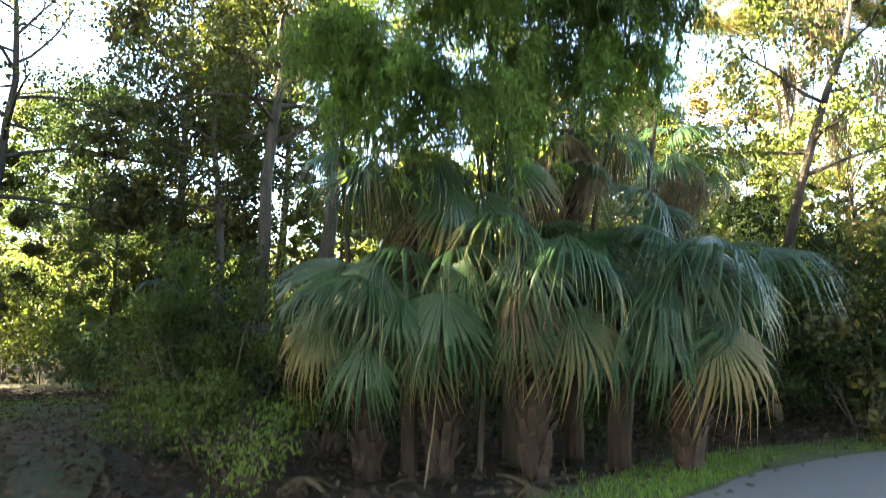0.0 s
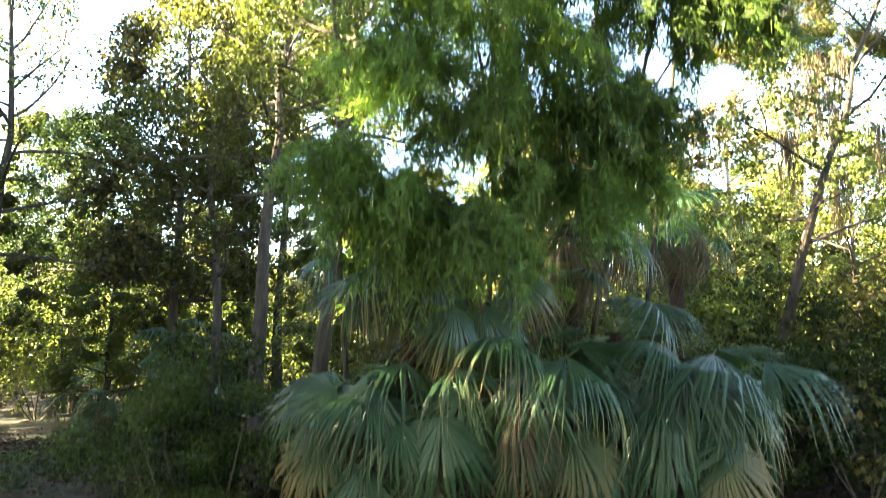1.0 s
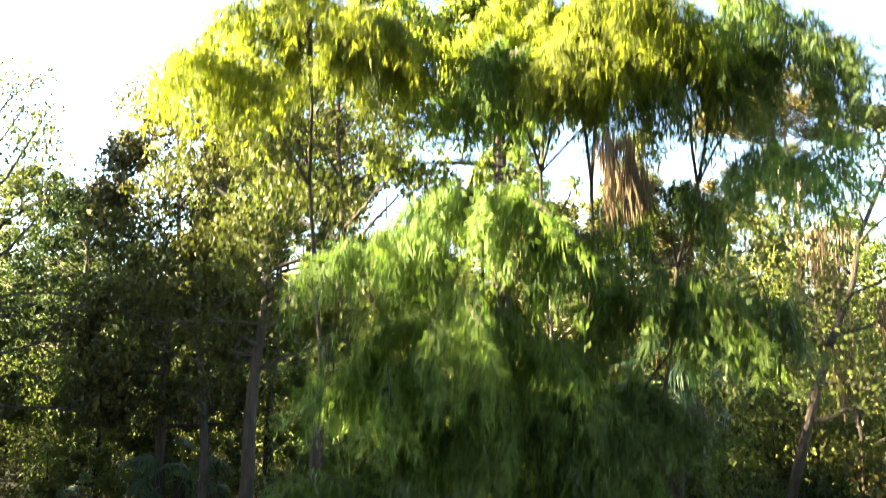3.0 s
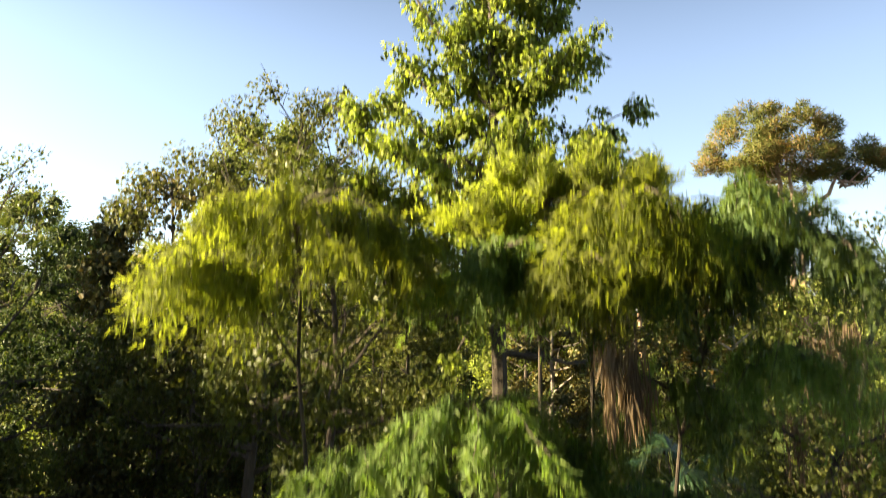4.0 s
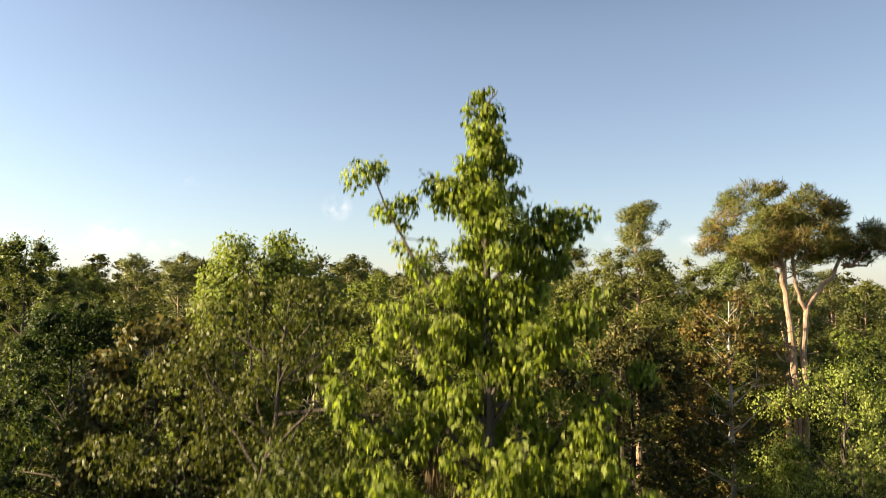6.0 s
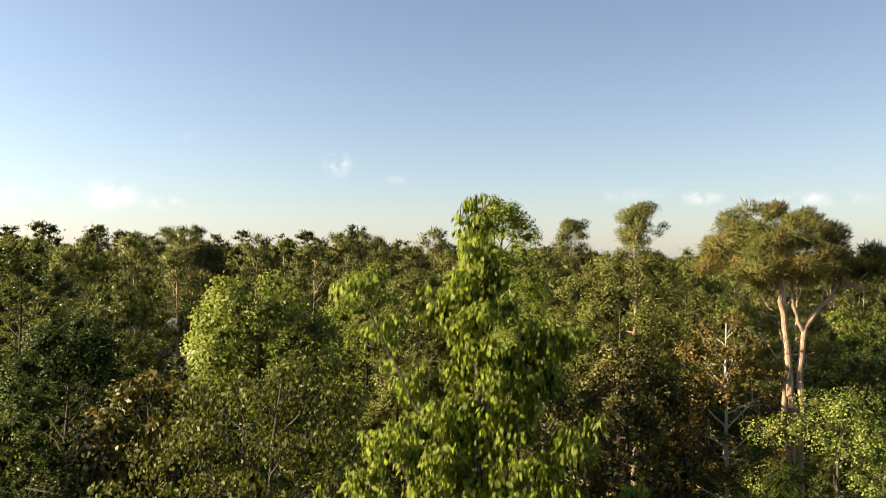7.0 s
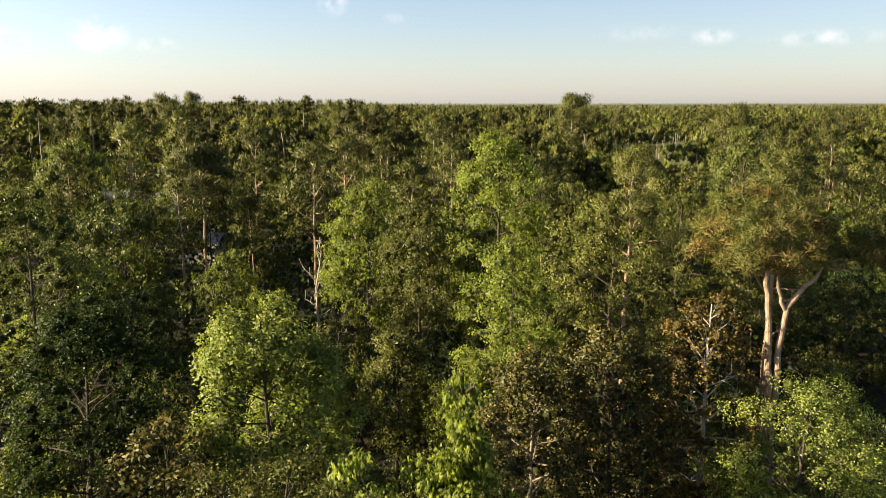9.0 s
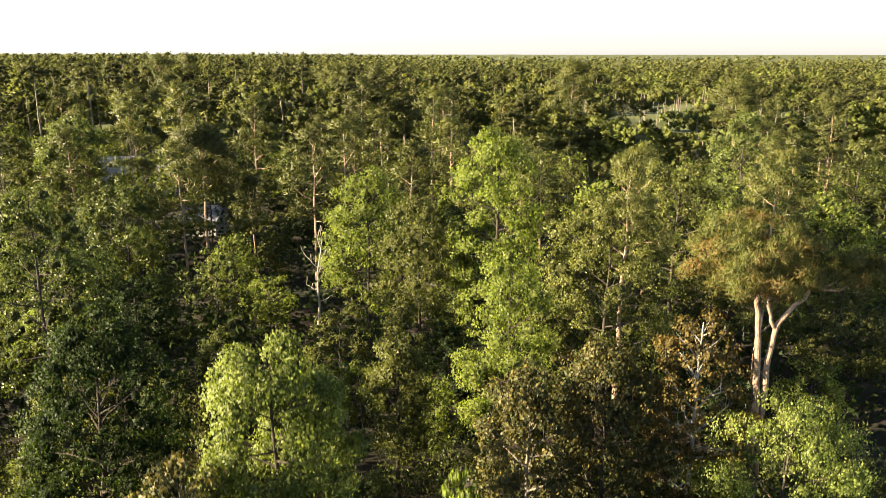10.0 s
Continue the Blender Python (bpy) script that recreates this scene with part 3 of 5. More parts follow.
# ---- ground, track, verge and road ----
def ground_height(x, y):
    return 0.05 * noise.noise((x * 0.35, y * 0.35, 0)) - 0.0


def ground_sheet():
    xs = np.unique(np.concatenate([np.linspace(-4600, -60, 14), np.linspace(-60, 60, 121), np.linspace(60, 4600, 14)]))
    ys = np.unique(np.concatenate([np.linspace(-600, -20, 6), np.linspace(-20, 80, 101), np.linspace(80, 4700, 20)]))
    verts, faces = [], []
    for y in ys:
        for x in xs:
            near = 1.0 if abs(x) < 55 and -18 < y < 75 else 0.0
            verts.append((x, y, near * (ground_height(x, y) - 0.02)))
    w = len(xs)
    for j in range(len(ys) - 1):
        for i in range(w - 1):
            a = j * w + i
            faces.append((a, a + 1, a + w + 1, a + w))
    ob = new("ground", as_mesh("ground", verts, faces, M["ground"]))
    return tagged(ob, "brown forest soil under leaf litter", "ground", kind="structure")


def ribbon(name, centre, half, z, mat, label, thick=0.05):
    """A flat strip that follows a line, with a real edge."""
    pts = np.array(centre, float)
    k = np.linspace(0, len(pts) - 1, len(pts) * 8)
    p = np.stack([np.interp(k, range(len(pts)), pts[:, a]) for a in range(2)], 1)
    for _ in range(12):
        p[1:-1] = (p[:-2] + 2 * p[1:-1] + p[2:]) / 4
    t = unit(np.gradient(p, axis=0))
    s = np.stack([-t[:, 1], t[:, 0]], 1)
    verts, faces = [], []
    for i in range(len(p)):
        wob = [0.10 * noise.noise((p[i][0] * 0.9, p[i][1] * 0.9, q)) for q in (1, 5)]
        a, b = p[i] + s[i] * (half + wob[0]), p[i] - s[i] * (half + wob[1])
        for q, zz in ((a, z - thick), (a, z), (p[i], z + 0.02), (b, z), (b, z - thick)):
            verts.append((q[0], q[1], zz))
    for i in range(len(p) - 1):
        for j in range(4):
            a = i * 5 + j
            faces.append((a, a + 1, a + 6, a + 5))
    ob = new(name, as_mesh(name, verts, faces, mat))
    return tagged(ob, label, name, kind="structure")


ground_sheet()
ROAD = [(-3.0, -16), (-1.2, -8), (0.9, -2), (2.75, 3.5), (5.6, 6.75), (10.5, 9.0), (20, 10.9), (45, 12.7)]
VERGE = [(-5.6, -16), (-3.9, -8), (-1.7, -0.6), (0.6, 5.2), (3.7, 8.9), (9.4, 11.6), (18, 13.2), (45, 15)]
ribbon("verge", VERGE, 0.95, 0.045, M["turf"], "grassy verge between road and palms")
ribbon("road", ROAD, 2.55, 0.075, M["asphalt"], "curved worn grey asphalt road", 0.08)
ribbon("track", [(-1.4, -4.0), (-3.2, 2.0), (-4.6, 7.0), (-7.0, 12), (-9.6, 18), (-13, 26)], 1.35, 0.06, M["track"], "dirt track into the woods strewn with leaves")


def stuff(name, mesh, label, category):
    return tagged(new(name, mesh), label, category, kind="stuff")


def near_line(p, line, r):
    q = np.array(line, float)
    k = np.linspace(0, len(q) - 1, len(q) * 10)
    q = np.stack([np.interp(k, range(len(q)), q[:, a]) for a in range(2)], 1)
    return (np.linalg.norm(p[:, None] - q[None], axis=2) < r).any(1)


def scatter_ground():
    rng = np.random.default_rng(11)
    # fallen leaves
    k = 26000
    p = np.stack([rng.uniform(-14, 10, k), rng.uniform(4.5, 22, k)], 1)
    keep = ~near_line(p, ROAD, 2.3)
    p = p[keep & (rng.uniform(0, 1, k) < np.where(near_line(p, VERGE, 0.9), 0.12, 1.0))]
    k = len(p)
    c = np.concatenate([p, np.array([[ground_height(x, y) + 0.05] for x, y in p]) + rng.uniform(0, 0.05, (k, 1))], 1)
    d = unit(rng.normal(0, 1, (k, 3)) * (1, 1, 0.3))
    n = unit(rng.normal(0, 0.5, (k, 3)) + (0, 0, 1))
    stuff("fallen_leaves", leaf_mesh("fallen_leaves", c, d, n, rng.uniform(0.06, 0.17, k), 0.06, M["litter"]), "dry brown leaves scattered on the soil", "fallen leaves")
    # grass on the verge and in patches by the track
    k = 22000
    t = rng.uniform(0.25, 0.75, k) * (len(VERGE) - 1)
    q = np.array(VERGE, float)
    g = np.stack([np.interp(t, range(len(q)), q[:, a]) for a in range(2)], 1) + rng.normal(0, 0.38, (k, 2))
    k2 = 9000
    g2 = np.stack([rng.normal(-8.8, 1.1, k2), rng.normal(15.5, 1.4, k2)], 1)
    g = np.concatenate([g, g2])
    g = g[~near_line(g, ROAD, 2.62)]
    k = len(g)
    c = np.concatenate([g, np.array([[ground_height(x, y) + 0.03] for x, y in g])], 1)
    d = unit(rng.normal(0, 0.5, (k, 3)) + (0, 0, 0.9))
    n = unit(rng.normal(0, 1, (k, 3)))
    stuff("grass", leaf_mesh("grass", c, d, n, rng.uniform(0.05, 0.12, k), 0.012, M["grass"]), "short green grass beside road and track", "grass")


scatter_ground()

# ---- hero trees ----
def R(seed):
    return np.random.default_rng(seed)


def gum_tree():
    """A spire with a few long arms that stand clear of it, over a broad lower crown."""
    r = R(1)
    reach = lambda g: 1.75 - 2.4 * g if g < 0.42 else max(0.08, 0.44 * ((1.02 - g) / 0.6) ** 0.8)
    trunk, rad, limbs, tips = grow(r, 15.3, 7.2, reach, 40, (0.15, 0.85), 0.17, (0.05, 3.05), 0.03, 3, 0.0, 0.4)
    tips = [q for q in tips if 9.4 < q[2] < 15.0 or (q[2] < 9.4 and r.uniform() < 0.6)]
    for z in np.linspace(12.0, 15.35, 36):
        a = r.uniform(0, 6.28)
        w = 0.06 + (15.4 - z) * r.uniform(0.05, 0.24)
        tips.append(np.array([np.interp(z, trunk[:, 2], trunk[:, q]) for q in range(3)]) + np.array([w * math.cos(a), w * math.sin(a), 0]))
    # arms: foot height on the trunk, where it bends and where it ends, from the trunk's foot
    for z, mid, tip in ((10.8, (-0.85, 2.15, 12.13), (-1.65, 2.57, 13.82)), (12.13, (0.75, 2.46, 12.98), (1.33, 2.5, 13.15)), (12.76, (-0.34, 2.67, 13.42), (-0.68, 2.76, 13.76)),
                        (10.31, (-0.8, 2.23, 11.2), (-1.46, 2.37, 11.76)), (10.21, (0.75, 1.93, 11.2), (1.58, 2.22, 11.97)), (9.27, (-1.19, 1.6, 10.21), (-2.44, 1.76, 10.9)),
                        (9.64, (-0.9, 2.27, 10.5), (-1.7, 2.53, 11.2)), (9.08, (0.96, 2.06, 10.02), (1.98, 2.36, 10.9)), (11.3, (0.57, 2.43, 12.02), (0.99, 2.52, 12.39)),
                        (8.72, (0.17, 0.87, 9.64), (0.37, 0.28, 10.12)), (8.54, (-0.7, 0.71, 9.36), (-1.28, 0.22, 9.83)), (8.45, (0.93, 0.89, 9.27), (1.63, 0.52, 9.83)),
                        (9.45, (0.18, 2.73, 10.31), (0.19, 3.66, 10.9)), (8.9, (0.85, 1.47, 9.64), (1.7, 1.63, 10.31)), (8.18, (0.73, 1.11, 8.9), (1.5, 0.99, 9.27)),
                        (8.36, (-0.89, 1.25, 9.08), (-1.76, 1.25, 9.55)), (10.6, (0.5, 1.73, 11.2), (1.01, 1.71, 11.5))):
        at = np.array([np.interp(z, trunk[:, 2], trunk[:, a]) for a in range(3)])
        u = np.linspace(0, 1, 8)[:, None]
        main = at * (1 - u) ** 2 + 2 * np.array(mid) * u * (1 - u) + np.array(tip) * u**2 + r.normal(0, 0.04, (8, 3)) * u
        tubes = [(main, np.linspace(0.045, 0.01, 8), 5)]
        for q in (2, 2, 3, 3, 3, 4, 4, 4, 5, 5, 5, 6, 6, 6, 7, 7):
            tw = branch(r, main[q], r.uniform(0, 6.28), r.uniform(-0.2, 1.2), r.uniform(0.12, 0.4), 0, 0.25, 4)
            tubes.append((tw, np.linspace(0.012, 0.004, 4), 3))
            tips.append(tw[-1])
        limbs.append(tubes)
    return build_tree("sweetgum_tree", "tall bright-green broadleaf tree with a spire-like open crown", "tree", pose(0.87, 8.7, 0), r, (trunk, rad, limbs, np.array(tips)),
                      dict(mat="gum", count=36000, spread=0.2, length=0.10, width=0.056, droop=1.1, hang=0.16, taper=2.0, stray=1.3), "bark")


def spray_layer(r, centre, radius, hang, branches, strands, leaflets, mat, lift=0.25, upright=0.0):
    """Twigs that arch out from a centre, with leafy strands hanging from them; the leaves and the twigs' tubes."""
    tubes, feet, dirs, outs = [], [], [], []
    centre = np.array(centre, float)
    for b in range(branches):
        az = b * 2.399 + r.normal(0, 0.3)
        out = np.array([math.cos(az), math.sin(az), 0.0])
        reach = radius * r.uniform(0.6, 1.12)
        u = np.linspace(0, 1, 7)[:, None]
        arch = centre + out * reach * u + np.array([0, 0, 1.0]) * (lift * radius * np.sin(u * 2.2) * r.uniform(0.5, 1.3) - (0.5 - upright) * radius * u**2.5)
        arch = arch + r.normal(0, 0.03, (7, 3)) * u + np.array([0, 0, -0.25 * radius * r.uniform(0, 1)])
        tubes.append((arch, np.linspace(0.014, 0.004, 7), 3))
        for _ in range(strands):
            w = r.uniform(0.12, 1.0) ** 0.8 * 6
            q = np.array([np.interp(w, range(7), arch[:, a]) for a in range(3)])
            ln = hang * r.uniform(0.35, 1.15) * (0.6 + 0.4 * w / 6)
            lean = out * r.uniform(0.0, 0.7) + r.normal(0, 0.36, 3)
            way = unit(lean + np.array([0, 0, -0.9 + 1.7 * upright]))
            v = r.uniform(0, 1, leaflets)
            p = q + way * (v * ln)[:, None] + np.array([0, 0, -0.25 * ln]) * (v**2)[:, None] + r.normal(0, 0.032, (leaflets, 3))
            feet.append(p)
            side = unit(np.cross(np.tile(way, (leaflets, 1)), r.normal(0, 1, (leaflets, 3))))
            dirs.append(unit(way * 0.8 + side * 0.75 + r.normal(0, 0.15, (leaflets, 3))))
            outs.append(np.tile(unit(out * 0.7 + np.array([0, 0, 0.5]) + lean), (leaflets, 1)))
    c, d, o = (np.concatenate(q) for q in (feet, dirs, outs))
    n = unit(o + r.normal(0, 0.5, c.shape))
    shade = unit(o + r.normal(0, 0.75, c.shape))
    return tubes, leaf_mesh("foliage_layer", c, d, n, r.uniform(0.06, 0.14, len(c)), 0.021, M[mat], 0.1, shade, True)


def feather_tree(seed, label, foot, bend, layers):
    """A thin leaning trunk whose limbs carry drooping layers. layers: centre, radius, hang, branches, strands, leaves a strand, kind, upright."""
    r = R(seed)
    root = thing("feathery_tree", label, "tree", m=pose(foot[0], foot[1], 0))
    o = np.array([foot[0], foot[1], 0.0])
    top = np.array(max((l[0] for l in layers), key=lambda c: c[2])) - o
    u = np.linspace(0, 1, 10)[:, None]
    trunk = 2 * np.array(bend) * u * (1 - u) + top * u**2 + np.concatenate([r.normal(0, 0.05, (10, 2)), np.zeros((10, 1))], 1) * u
    v, f = [], []
    tube(v, f, trunk, np.linspace(0.036, 0.014, 10), 8)
    part("trunk", as_mesh("trunk", v, f, M["bark"]), root)
    for centre, radius, hang, branches, strands, leaflets, mat, upright in layers:
        c = np.array(centre) - o
        tubes, leaves = spray_layer(r, c, radius, hang, branches, strands, leaflets, mat, upright=upright)
        at = trunk[np.argmin(np.abs(trunk[:, 2] - (c[2] - 0.7 * radius - 0.3)))]
        w = np.linspace(0, 1, 6)[:, None]
        limb = at + (c - at) * w + np.array([0, 0, 0.18]) * np.sin(w * np.pi) + r.normal(0, 0.03, (6, 3)) * w
        v, f = [], []
        tube(v, f, limb, np.linspace(0.018, 0.009, 6), 5)
        for pts, rr, sides in tubes:
            tube(v, f, pts, rr, sides)
        part("limb", as_mesh("limb", v, f, M["bark"]), root)
        part("foliage_layer", leaves, root)
    return root


gum_tree()
feather_tree(2, "small tree with soft drooping feathery green foliage above the palms", (0.35, 7.9), (0.2, -0.3, 4.0),
             [((0.12, 6.35, 3.75), 0.72, 0.75, 11, 13, 46, "feather", 0.0), ((-1.05, 6.6, 4.4), 0.6, 0.7, 9, 12, 44, "feather", 0.0), ((0.3, 6.8, 4.85), 0.85, 0.7, 11, 13, 46, "feather", 0.0),
              ((1.45, 6.75, 5.0), 0.75, 0.75, 10, 12, 46, "fern", 0.0), ((-0.35, 6.6, 5.35), 0.7, 0.6, 10, 12, 46, "feather", 0.0), ((0.15, 6.5, 5.95), 0.95, 0.65, 13, 14, 48, "feather", 0.0),
              ((0.95, 6.8, 5.6), 0.7, 0.7, 9, 12, 46, "feather", 0.0), ((-0.45, 6.7, 6.5), 0.6, 0.55, 9, 11, 44, "feather", 0.0), ((0.45, 6.7, 6.95), 0.9, 0.6, 13, 14, 48, "feather", 0.0), ((1.25, 6.9, 6.5), 0.7, 0.65, 10, 12, 46, "feather", 0.0),
              ((0.65, 7.0, 5.2), 0.8, 0.65, 9, 10, 44, "feather", 0.0), ((0.95, 6.9, 4.25), 0.7, 0.65, 10, 12, 46, "feather", 0.0), ((-0.4, 6.6, 4.1), 0.6, 0.65, 10, 12, 46, "feather", 0.0)])
feather_tree(7, "small feathery green tree between palms and taller trees", (1.45, 9.2), (0.3, -0.6, 3.6),
             [((2.25, 6.9, 6.05), 0.85, 0.55, 12, 14, 50, "feather", 0.0), ((2.85, 6.9, 5.95), 0.65, 0.5, 9, 12, 44, "fern", 0.0), ((1.75, 7.0, 4.35), 0.6, 0.6, 9, 12, 42, "feather", 0.0), ((1.9, 7.1, 5.1), 0.75, 0.6, 10, 12, 46, "fern", 0.0)])
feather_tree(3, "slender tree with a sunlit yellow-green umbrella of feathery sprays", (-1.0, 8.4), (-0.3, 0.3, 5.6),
             [((-1.2, 6.75, 8.68), 1.1, 0.42, 15, 14, 48, "sunlit_feather", 0.0), ((-2.05, 6.65, 8.2), 0.55, 0.6, 9, 12, 46, "sunlit_feather", 0.0), ((-0.45, 6.85, 8.5), 0.6, 0.38, 9, 12, 46, "sunlit_feather", 0.0)])
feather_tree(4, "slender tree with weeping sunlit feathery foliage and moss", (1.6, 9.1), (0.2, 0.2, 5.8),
             [((1.75, 6.5, 8.72), 0.68, 0.6, 12, 14, 48, "sunlit_feather", 0.0), ((1.3, 6.45, 8.2), 0.42, 0.55, 9, 12, 46, "sunlit_feather", 0.0), ((2.25, 6.6, 8.45), 0.5, 0.55, 9, 12, 46, "sunlit_feather", 0.0), ((0.75, 6.8, 8.35), 0.45, 0.5, 8, 11, 44, "feather", 0.0)])
feather_tree(5, "dark green feathery tree behind the palms", (2.2, 9.2), (0.6, 0.2, 5.6),
             [((3.0, 7.0, 8.85), 0.85, 0.7, 12, 13, 46, "fern", 0.0), ((3.55, 6.9, 8.45), 0.7, 0.7, 10, 12, 44, "fern", 0.0), ((2.5, 7.1, 8.2), 0.8, 0.7, 10, 12, 44, "fern", 0.0), ((3.4, 7.0, 7.4), 0.75, 0.7, 9, 12, 42, "feather", 0.0), ((2.3, 7.2, 7.1), 0.8, 0.6, 9, 12, 42, "fern", 0.0)])
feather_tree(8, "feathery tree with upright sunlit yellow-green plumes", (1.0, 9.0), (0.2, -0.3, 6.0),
             [((1.3, 7.7, 8.95), 0.55, 0.42, 10, 12, 46, "sunlit_feather", 0.85), ((2.0, 7.4, 8.8), 0.6, 0.42, 10, 12, 46, "sunlit_feather", 0.85), ((0.6, 7.6, 8.6), 0.5, 0.4, 9, 12, 46, "sunlit_feather", 0.8), ((1.6, 7.5, 8.45), 0.95, 0.55, 13, 13, 46, "feather", 0.2), ((0.7, 7.4, 8.2), 0.8, 0.55, 11, 13, 46, "feather", 0.2), ((2.6, 7.4, 8.4), 0.7, 0.5, 9, 12, 44, "feather", 0.6)])

HEROES = [
    # name, label, seed, x, y, height, crown foot, radius, limbs, leaves, leaf kind, bark, lean, low, peak, size, spread
    ("oak_tree", "olive-green broadleaf tree with a dark leaning trunk", 21, -3.3, 12.8, 11.9, 5.0, 2.7, 30, 13000, "olive", "bark", (0.7, 1.2), 0.7, 0.45, 0.11, 0.45),
    ("oak_tree", "dense olive-green tree with fine foliage in low sun", 22, -1.6, 10.4, 9.4, 5.6, 1.8, 24, 9000, "oak", "bark", (0.1, 0.2), 0.8, 0.4, 0.10, 0.42),
    ("gum_tree", "light green broadleaf tree with a full sunlit crown", 23, -4.8, 21.3, 13.3, 5.8, 2.5, 34, 20000, "bright", "bark", (0, 0), 0.7, 0.4, 0.15, 0.55),
    ("magnolia_tree", "broad evergreen with glossy leaves, many bronze-brown", 24, -6.6, 18.0, 11.2, 3.5, 2.3, 26, 9000, "magnolia", "bark", (0, 0), 0.8, 0.4, 0.19, 0.45),
    ("oak_tree", "dark green broadleaf tree with a rounded crown", 25, -14.0, 28.3, 11.3, 2.5, 3.3, 30, 13000, "dark", "bark", (0, 0), 0.8, 0.35, 0.17, 0.6),
    ("oak_tree", "airy broadleaf tree in shade beside the dirt track", 26, -9.3, 14.8, 10.8, 4.2, 2.6, 24, 4500, "oak", "bark", (0.2, 0), 0.8, 0.45, 0.12, 0.5),
    ("lime_tree", "low yellow-green understorey tree lit by the sun", 44, -9.6, 20.8, 5.6, 1.2, 1.9, 18, 5000, "lime", "bark", (0, 0), 0.9, 0.5, 0.13, 0.5),
    ("lime_tree", "small sunlit yellow-green tree beside the dirt track", 45, -6.6, 21.8, 5.0, 1.2, 1.6, 16, 4000, "lime", "bark", (0, 0), 0.9, 0.5, 0.13, 0.5),
    ("oak_tree", "slim broadleaf tree with an airy leafy crown", 27, -5.1, 15.9, 9.0, 4.0, 1.9, 20, 5500, "oak", "bark", (0, 0), 0.8, 0.5, 0.13, 0.45),
    ("moss_tree", "leaning sparse tree with grey moss and yellow-green leaves", 28, 5.6, 12.9, 9.0, 4.2, 2.2, 16, 4500, "lime", "bark", (1.7, -0.7), 0.9, 0.5, 0.12, 0.45),
    ("oak_tree", "dense low olive-green tree behind the roadside bushes", 46, 8.8, 15.4, 6.0, 0.8, 1.9, 20, 5000, "olive", "bark", (0, 0), 0.9, 0.4, 0.11, 0.5),
    ("oak_tree", "dense low dark green tree beyond the road's bend", 47, 12.2, 16.8, 6.4, 0.8, 2.2, 22, 6000, "oak", "bark", (0, 0), 0.9, 0.4, 0.12, 0.55),
    ("lime_tree", "small yellow-green tree lit through a gap", 48, 5.4, 17.4, 6.2, 1.0, 1.8, 20, 6000, "lime", "bark", (0, 0), 0.9, 0.4, 0.11, 0.45),
    ("rusty_tree", "half-bare tree with rust-brown leaves and white twigs", 29, 11.0, 28.0, 12.0, 3.5, 2.3, 30, 5500, "rust", "white", (0, 0), 0.8, 0.35, 0.17, 0.4),
    ("lime_tree", "bright yellow-green broadleaf tree with a rounded top", 30, 13.4, 24.4, 9.1, 2.5, 3.1, 30, 18000, "bright", "bark", (0, 0), 0.9, 0.4, 0.11, 0.6),
    ("magnolia_tree", "olive and brown evergreen with an irregular crown", 31, 3.6, 26.0, 10.2, 2.8, 2.3, 28, 9000, "magnolia", "palebark", (0, 0), 0.9, 0.4, 0.18, 0.5),
    ("magnolia_tree", "glossy-leaved evergreen with a rounded brownish crown", 32, 7.2, 27.5, 10.6, 2.2, 2.6, 28, 9000, "magnolia", "bark", (0, 0), 0.9, 0.4, 0.18, 0.5),
    ("oak_tree", "small yellow-green tree in a gap of the wood", 33, -1.5, 31.7, 9.4, 4.0, 1.4, 18, 5000, "olive", "bark", (0, 0), 0.9, 0.5, 0.16, 0.5),
    ("bay_tree", "green broadleaf tree with a narrow rounded crown", 34, 3.7, 35.0, 12.3, 3.0, 2.6, 28, 9000, "gum", "bark", (0, 0), 0.9, 0.45, 0.18, 0.6),
    ("bay_tree", "tall light green broadleaf tree with a pointed crown", 35, 3.8, 44.2, 17.6, 5.0, 3.0, 34, 10500, "gum", "bark", (0, 0), 0.9, 0.35, 0.22, 0.6),
    ("oak_tree", "broad olive-green oak with small dense foliage", 36, 10.0, 40.5, 14.0, 4.0, 4.2, 34, 13000, "olive", "bark", (0, 0), 0.9, 0.4, 0.17, 0.7),
    ("lime_tree", "tall yellow-green tree with a pointed uneven crown", 37, 25.2, 60.0, 17.3, 5.0, 3.2, 30, 6500, "lime", "bark", (0, 0), 0.9, 0.35, 0.24, 0.7),
    ("gum_tree", "light green broadleaf tree with a stepped crown", 38, -5.2, 54.8, 13.2, 3.0, 3.4, 30, 8000, "gum", "bark", (0, 0), 0.9, 0.35, 0.24, 0.7),
    ("oak_tree", "small rounded olive-green tree", 39, -0.8, 44.9, 13.0, 4.0, 3.0, 28, 8000, "olive", "bark", (0, 0), 0.9, 0.4, 0.2, 0.65),
    ("lime_tree", "yellow-green broadleaf tree catching the low sun", 40, -38.6, 79.7, 15.0, 4.0, 4.0, 28, 5500, "lime", "bark", (0, 0), 0.9, 0.4, 0.3, 0.8),
    ("oak_tree", "olive-green oak with an airy crown", 41, -21.5, 39.3, 14.8, 4.0, 3.4, 30, 9000, "oak", "bark", (0, 0), 0.9, 0.45, 0.19, 0.65),
    ("oak_tree", "broad olive-green oak in the sun", 42, 18.2, 54.5, 14.5, 4.0, 3.8, 30, 8000, "olive", "bark", (0, 0), 0.9, 0.45, 0.22, 0.7),
    ("oak_tree", "olive-green oak among darker trees", 43, -26.0, 61.0, 11.2, 3.0, 3.6, 28, 6500, "oak", "bark", (0, 0), 0.9, 0.45, 0.24, 0.7),
]
